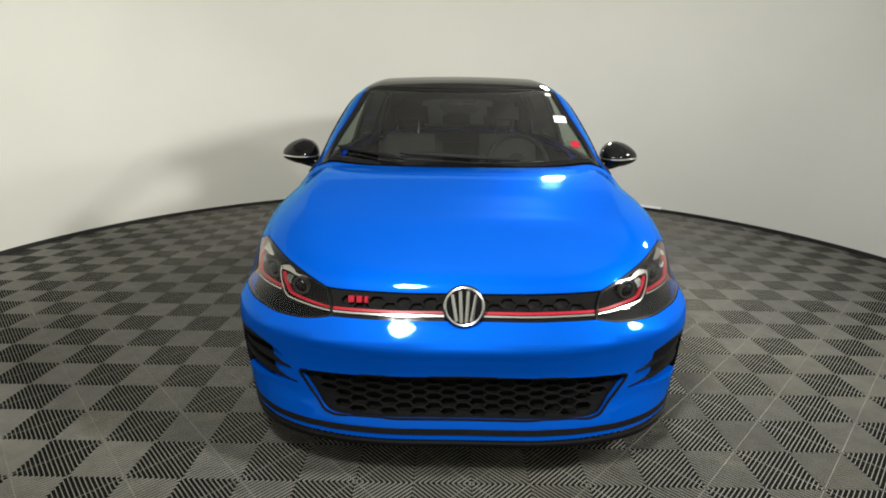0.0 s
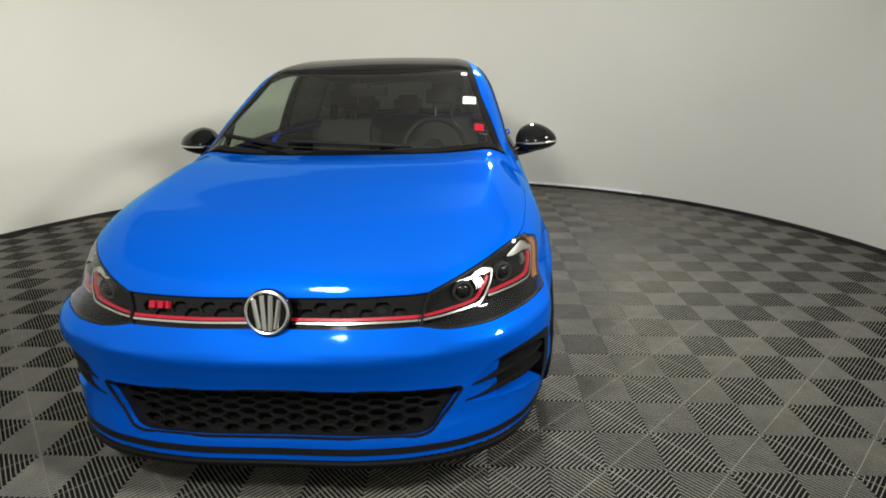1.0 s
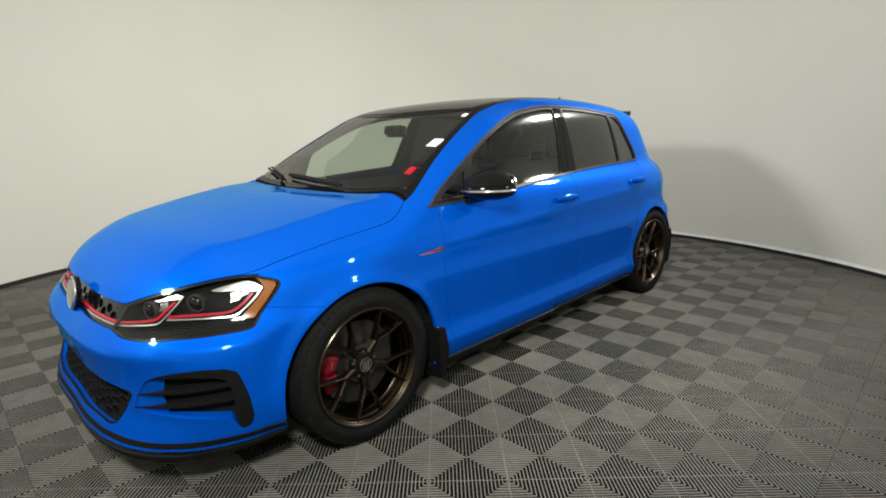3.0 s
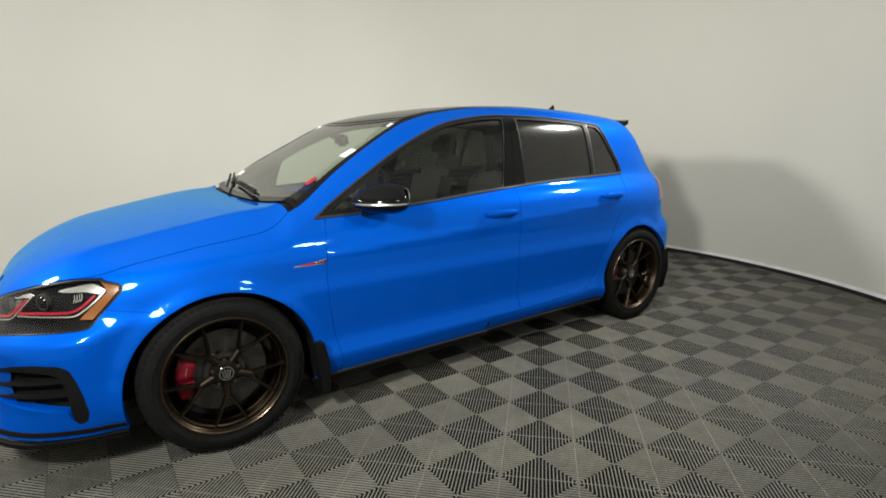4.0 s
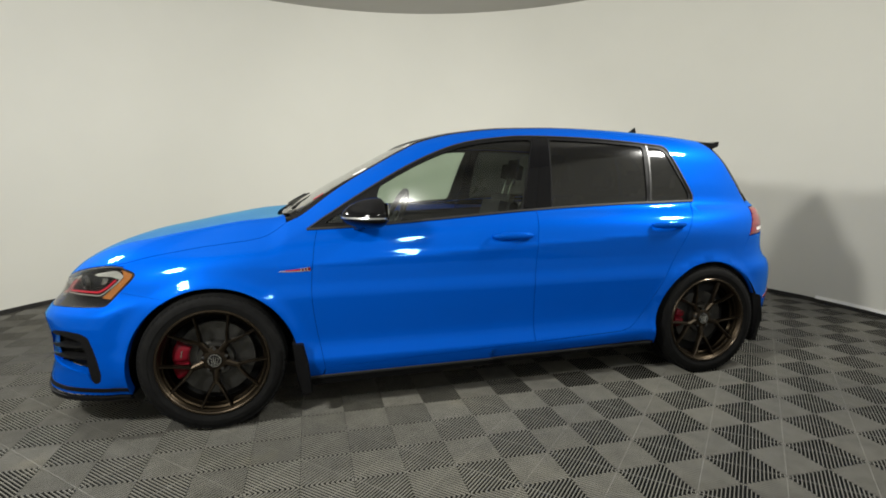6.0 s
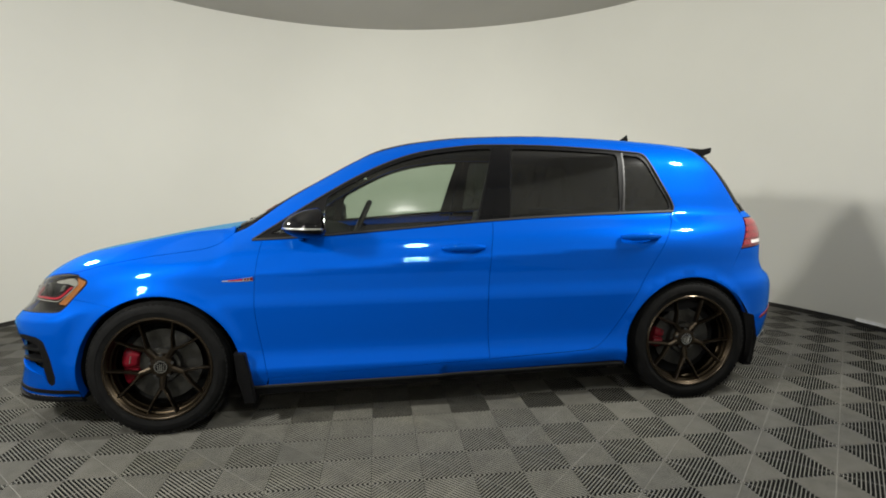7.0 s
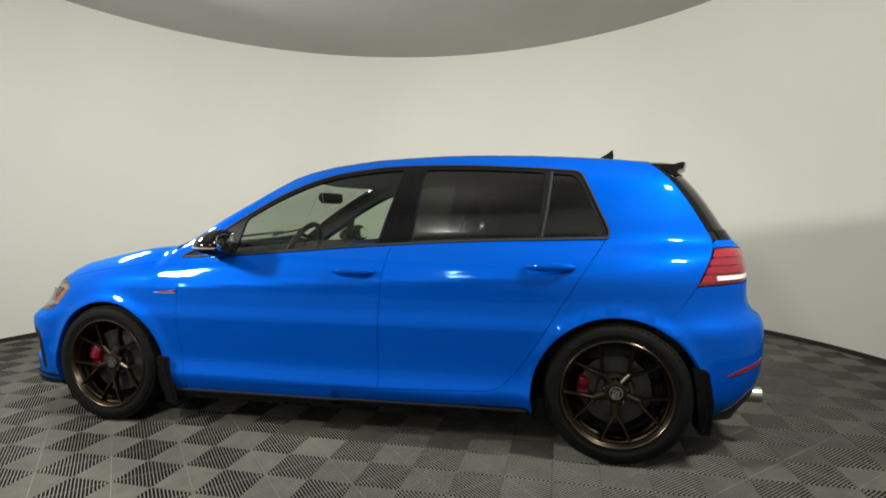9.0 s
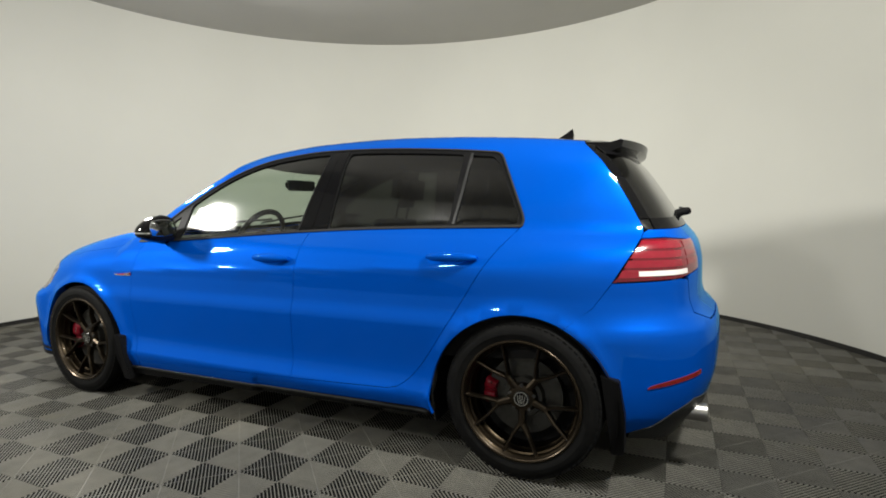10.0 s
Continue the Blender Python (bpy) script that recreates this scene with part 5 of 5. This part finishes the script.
def floor_material():
    """Grey moulded plastic with dusty patches."""
    m = material("floor_tile_plastic", (0.11, 0.107, 0.098), 0.5, 0, 0, 0.25)
    nt = m.node_tree
    b = nt.nodes["Principled BSDF"]
    geo = nt.nodes.new("ShaderNodeNewGeometry")
    info = nt.nodes.new("ShaderNodeObjectInfo")
    big = nt.nodes.new("ShaderNodeTexNoise")
    big.inputs["Scale"].default_value, big.inputs["Detail"].default_value, big.inputs["Roughness"].default_value = 0.9, 5, 0.6
    fine = nt.nodes.new("ShaderNodeTexNoise")
    fine.inputs["Scale"].default_value, fine.inputs["Detail"].default_value = 14, 6
    spot = nt.nodes.new("ShaderNodeTexNoise")
    spot.inputs["Scale"].default_value, spot.inputs["Detail"].default_value = 3.2, 3
    for n in (big, fine, spot):
        nt.links.new(geo.outputs["Position"], n.inputs["Vector"])
    ramp = nt.nodes.new("ShaderNodeValToRGB")
    ramp.color_ramp.elements[0].position, ramp.color_ramp.elements[0].color = 0.36, (0.150, 0.147, 0.134, 1)
    ramp.color_ramp.elements[1].position, ramp.color_ramp.elements[1].color = 0.66, (0.185, 0.178, 0.152, 1)
    nt.links.new(big.outputs["Fac"], ramp.inputs["Fac"])
    dust = nt.nodes.new("ShaderNodeMapRange")
    dust.inputs["From Min"].default_value, dust.inputs["From Max"].default_value = 0.64, 0.76
    dust.inputs["To Max"].default_value = 0.55
    nt.links.new(spot.outputs["Fac"], dust.inputs["Value"])
    mix = nt.nodes.new("ShaderNodeMix")
    mix.data_type = "RGBA"
    mix.inputs["B"].default_value = (0.225, 0.21, 0.16, 1)
    nt.links.new(dust.outputs["Result"], mix.inputs["Factor"])
    nt.links.new(ramp.outputs["Color"], mix.inputs["A"])
    tone = nt.nodes.new("ShaderNodeMath")
    tone.operation = "MULTIPLY_ADD"
    tone.inputs[1].default_value, tone.inputs[2].default_value = 0.14, 0.93
    nt.links.new(info.outputs["Random"], tone.inputs[0])
    grain = nt.nodes.new("ShaderNodeMapRange")
    grain.inputs["From Min"].default_value, grain.inputs["From Max"].default_value = 0.3, 0.7
    grain.inputs["To Min"].default_value, grain.inputs["To Max"].default_value = 0.86, 1.12
    nt.links.new(fine.outputs["Fac"], grain.inputs["Value"])
    both_f = nt.nodes.new("ShaderNodeMath")
    both_f.operation = "MULTIPLY"
    nt.links.new(tone.outputs[0], both_f.inputs[0])
    nt.links.new(grain.outputs["Result"], both_f.inputs[1])
    out = nt.nodes.new("ShaderNodeMix")
    out.data_type, out.blend_type = "RGBA", "MULTIPLY"
    out.inputs["Factor"].default_value = 1
    nt.links.new(mix.outputs["Result"], out.inputs["A"])
    nt.links.new(both_f.outputs[0], out.inputs["B"])
    nt.links.new(out.outputs["Result"], b.inputs["Base Color"])
    rr = nt.nodes.new("ShaderNodeMapRange")
    rr.inputs["To Min"].default_value, rr.inputs["To Max"].default_value = 0.42, 0.7
    nt.links.new(fine.outputs["Fac"], rr.inputs["Value"])
    nt.links.new(rr.outputs["Result"], b.inputs["Roughness"])
    return m


FLOOR_MAT = floor_material()
wall = tagged(ring_wall("wall_round", ROOM_R, ROOM_R + 0.12, 0.0, ROOM_H, WALL), "smooth curved off-white studio wall")
base = tagged(ring_wall("baseboard", ROOM_R - 0.012, ROOM_R - 0.002, 0.0, 0.038, BASE), "thin black rubber baseboard")
# the baseboard's glossy top edge along one arc, its reflected light painted white
bm = bmesh.new()
rings = []
for i in range(41):
    a = radians(46.5 + 48 * i / 40)
    rings.append([bm.verts.new((r * math.cos(a), r * math.sin(a), z)) for r, z in ((ROOM_R - 0.022, 0.036), (ROOM_R - 0.004, 0.036), (ROOM_R - 0.004, 0.060), (ROOM_R - 0.016, 0.056))])
for r0, r1 in zip(rings, rings[1:]):
    for i in range(4):
        bm.faces.new((r0[i], r0[(i + 1) % 4], r1[(i + 1) % 4], r1[i]))
bm.faces.new(rings[0]), bm.faces.new(rings[-1][::-1])
strip = part("trim", bm, material("trim_glint_white", (0.85, 0.85, 0.85), 0.3, 0.0, 0.3, 0.5, 0.1, 10))
strip.location = ROOM
tagged(strip, "glossy top edge of the baseboard, its reflected light coloured white", kind="structure")
bm = lathe_bm([(0.0, 0.02), (0.0, ROOM_R + 0.12), (0.08, ROOM_R + 0.12), (0.08, 0.02)], 160, "Z", close=True)
ceiling = part("ceiling", bm, CEIL)
ceiling.location = ROOM + Vector((0, 0, ROOM_H))
tagged(ceiling, "flat grey ceiling above the round wall", kind="structure")
# Near-black sheet below shallow ribs: the shade of deep grooves put in as colour.
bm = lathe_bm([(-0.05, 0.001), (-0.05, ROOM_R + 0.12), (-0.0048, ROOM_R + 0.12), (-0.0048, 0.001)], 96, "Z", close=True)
floor = part("floor", bm, material("floor_groove_shade", (0.009, 0.009, 0.0085), 0.9, 0, 0, 0.02))
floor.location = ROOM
tagged(floor, "grey ribbed interlocking plastic floor tiles", kind="structure")

TILE, OX, OY = 0.40, 0.036, 0.050
RIBS = 21


def tile_mesh():
    """A tile of four squares whose ribs run along alternate diagonals."""
    verts, faces = [], []
    q, e = TILE / 2, 0.001
    pitch = q * math.sqrt(2) / RIBS
    for i in (0, 1):
        for j in (0, 1):
            cx, cy = (i - 0.5) * q, (j - 0.5) * q
            d = 1 if (i + j) % 2 == 0 else -1
            ux, uy = math.sqrt(0.5), d * math.sqrt(0.5)
            vx, vy = -uy, ux
            half = q / math.sqrt(2)
            for k in range(RIBS):
                c = (k - (RIBS - 1) / 2) * pitch
                w = pitch * 0.10
                k0 = len(verts)
                for off, z in ((-w * 1.1, -0.0048), (-w, 0.0), (w, 0.0), (w * 1.1, -0.0048)):
                    s = c + off
                    ln = max(half - e - abs(s), 0.0005)
                    for g in (-1, 1):
                        verts.append((cx + vx * s + ux * ln * g, cy + vy * s + uy * ln * g, z))
                for m in range(3):
                    faces.append((k0 + 2 * m, k0 + 2 * m + 1, k0 + 2 * m + 3, k0 + 2 * m + 2))
            k0 = len(verts)
            for s in (-half + 0.006, half - 0.006):
                for g in (-0.0014, 0.0014):
                    verts.append((cx + vx * s + ux * g, cy + vy * s + uy * g, -0.0012))
            faces.append((k0, k0 + 1, k0 + 3, k0 + 2))
    return verts, faces


tv, tf = tile_mesh()
tile_me = bpy.data.meshes.new("floor_tile")
tile_me.from_pydata(tv, [], tf)
bm = bmesh.new()
bm.from_mesh(tile_me)
for f in bm.faces:
    if f.normal.z < 0:
        f.normal_flip()
bm.to_mesh(tile_me)
bm.free()
tile_me.materials.append(FLOOR_MAT)
TILES = []
for i in range(-11, 12):
    for j in range(-11, 12):
        x, y = OX + (i + 0.5) * TILE, OY + (j + 0.5) * TILE
        r = max(math.hypot(x + a * 0.2 - ROOM.x, y + b * 0.2 - ROOM.y) for a in (-1, 1) for b in (-1, 1))
        n = min(math.hypot(x + a * 0.2 - ROOM.x, y + b * 0.2 - ROOM.y) for a in (-1, 1) for b in (-1, 1))
        if n < ROOM_R - 0.02:
            TILES.append((x, y, r))
near = sorted([t for t in TILES if t[2] < ROOM_R + 0.1], key=lambda t: -t[0] + 0.35 * t[1])[:300]
for x, y, r in near:
    ob = new("tile", tile_me)
    ob.location = (x - ROOM.x, y - ROOM.y, 0)
    ob.parent = floor
rest = [t for t in TILES if t not in near]
CUT = ROOM_R + 0.05


def cut_line(p, q):
    """The part of a rib's edge inside the round wall, or None."""
    (x0, y0, z0), (x1, y1, z1) = p, q
    dx, dy = x1 - x0, y1 - y0
    a, b, c = dx * dx + dy * dy, x0 * dx + y0 * dy, x0 * x0 + y0 * y0 - CUT * CUT
    d = b * b - a * c
    if d <= 0 or a == 0:
        return None
    t0, t1 = max(0.0, (-b - math.sqrt(d)) / a), min(1.0, (-b + math.sqrt(d)) / a)
    if t1 - t0 < 1e-4:
        return None
    return (x0 + dx * t0, y0 + dy * t0, z0), (x0 + dx * t1, y0 + dy * t1, z1)


av, af = [], []
for x, y, r in rest:
    k = len(av)
    vs = [(a + x - ROOM.x, b + y - ROOM.y, c) for a, b, c in tv]
    gone = set()
    for n in range(0, len(vs), 2):
        line = cut_line(vs[n], vs[n + 1])
        if line:
            vs[n], vs[n + 1] = line
        else:
            gone |= {n, n + 1}
    av += vs
    af += [tuple(k + n for n in f[::-1]) for f in tf if not gone & set(f)]
me = bpy.data.meshes.new("tiles")
me.from_pydata(av, [], af)
bm = bmesh.new()
bm.from_mesh(me)
for f in bm.faces:
    if f.normal.z < 0:
        f.normal_flip()
bm.to_mesh(me)
bm.free()
me.materials.append(FLOOR_MAT)
ob = new("tiles", me)
ob.parent = floor
tagged(ob, kind="stuff")
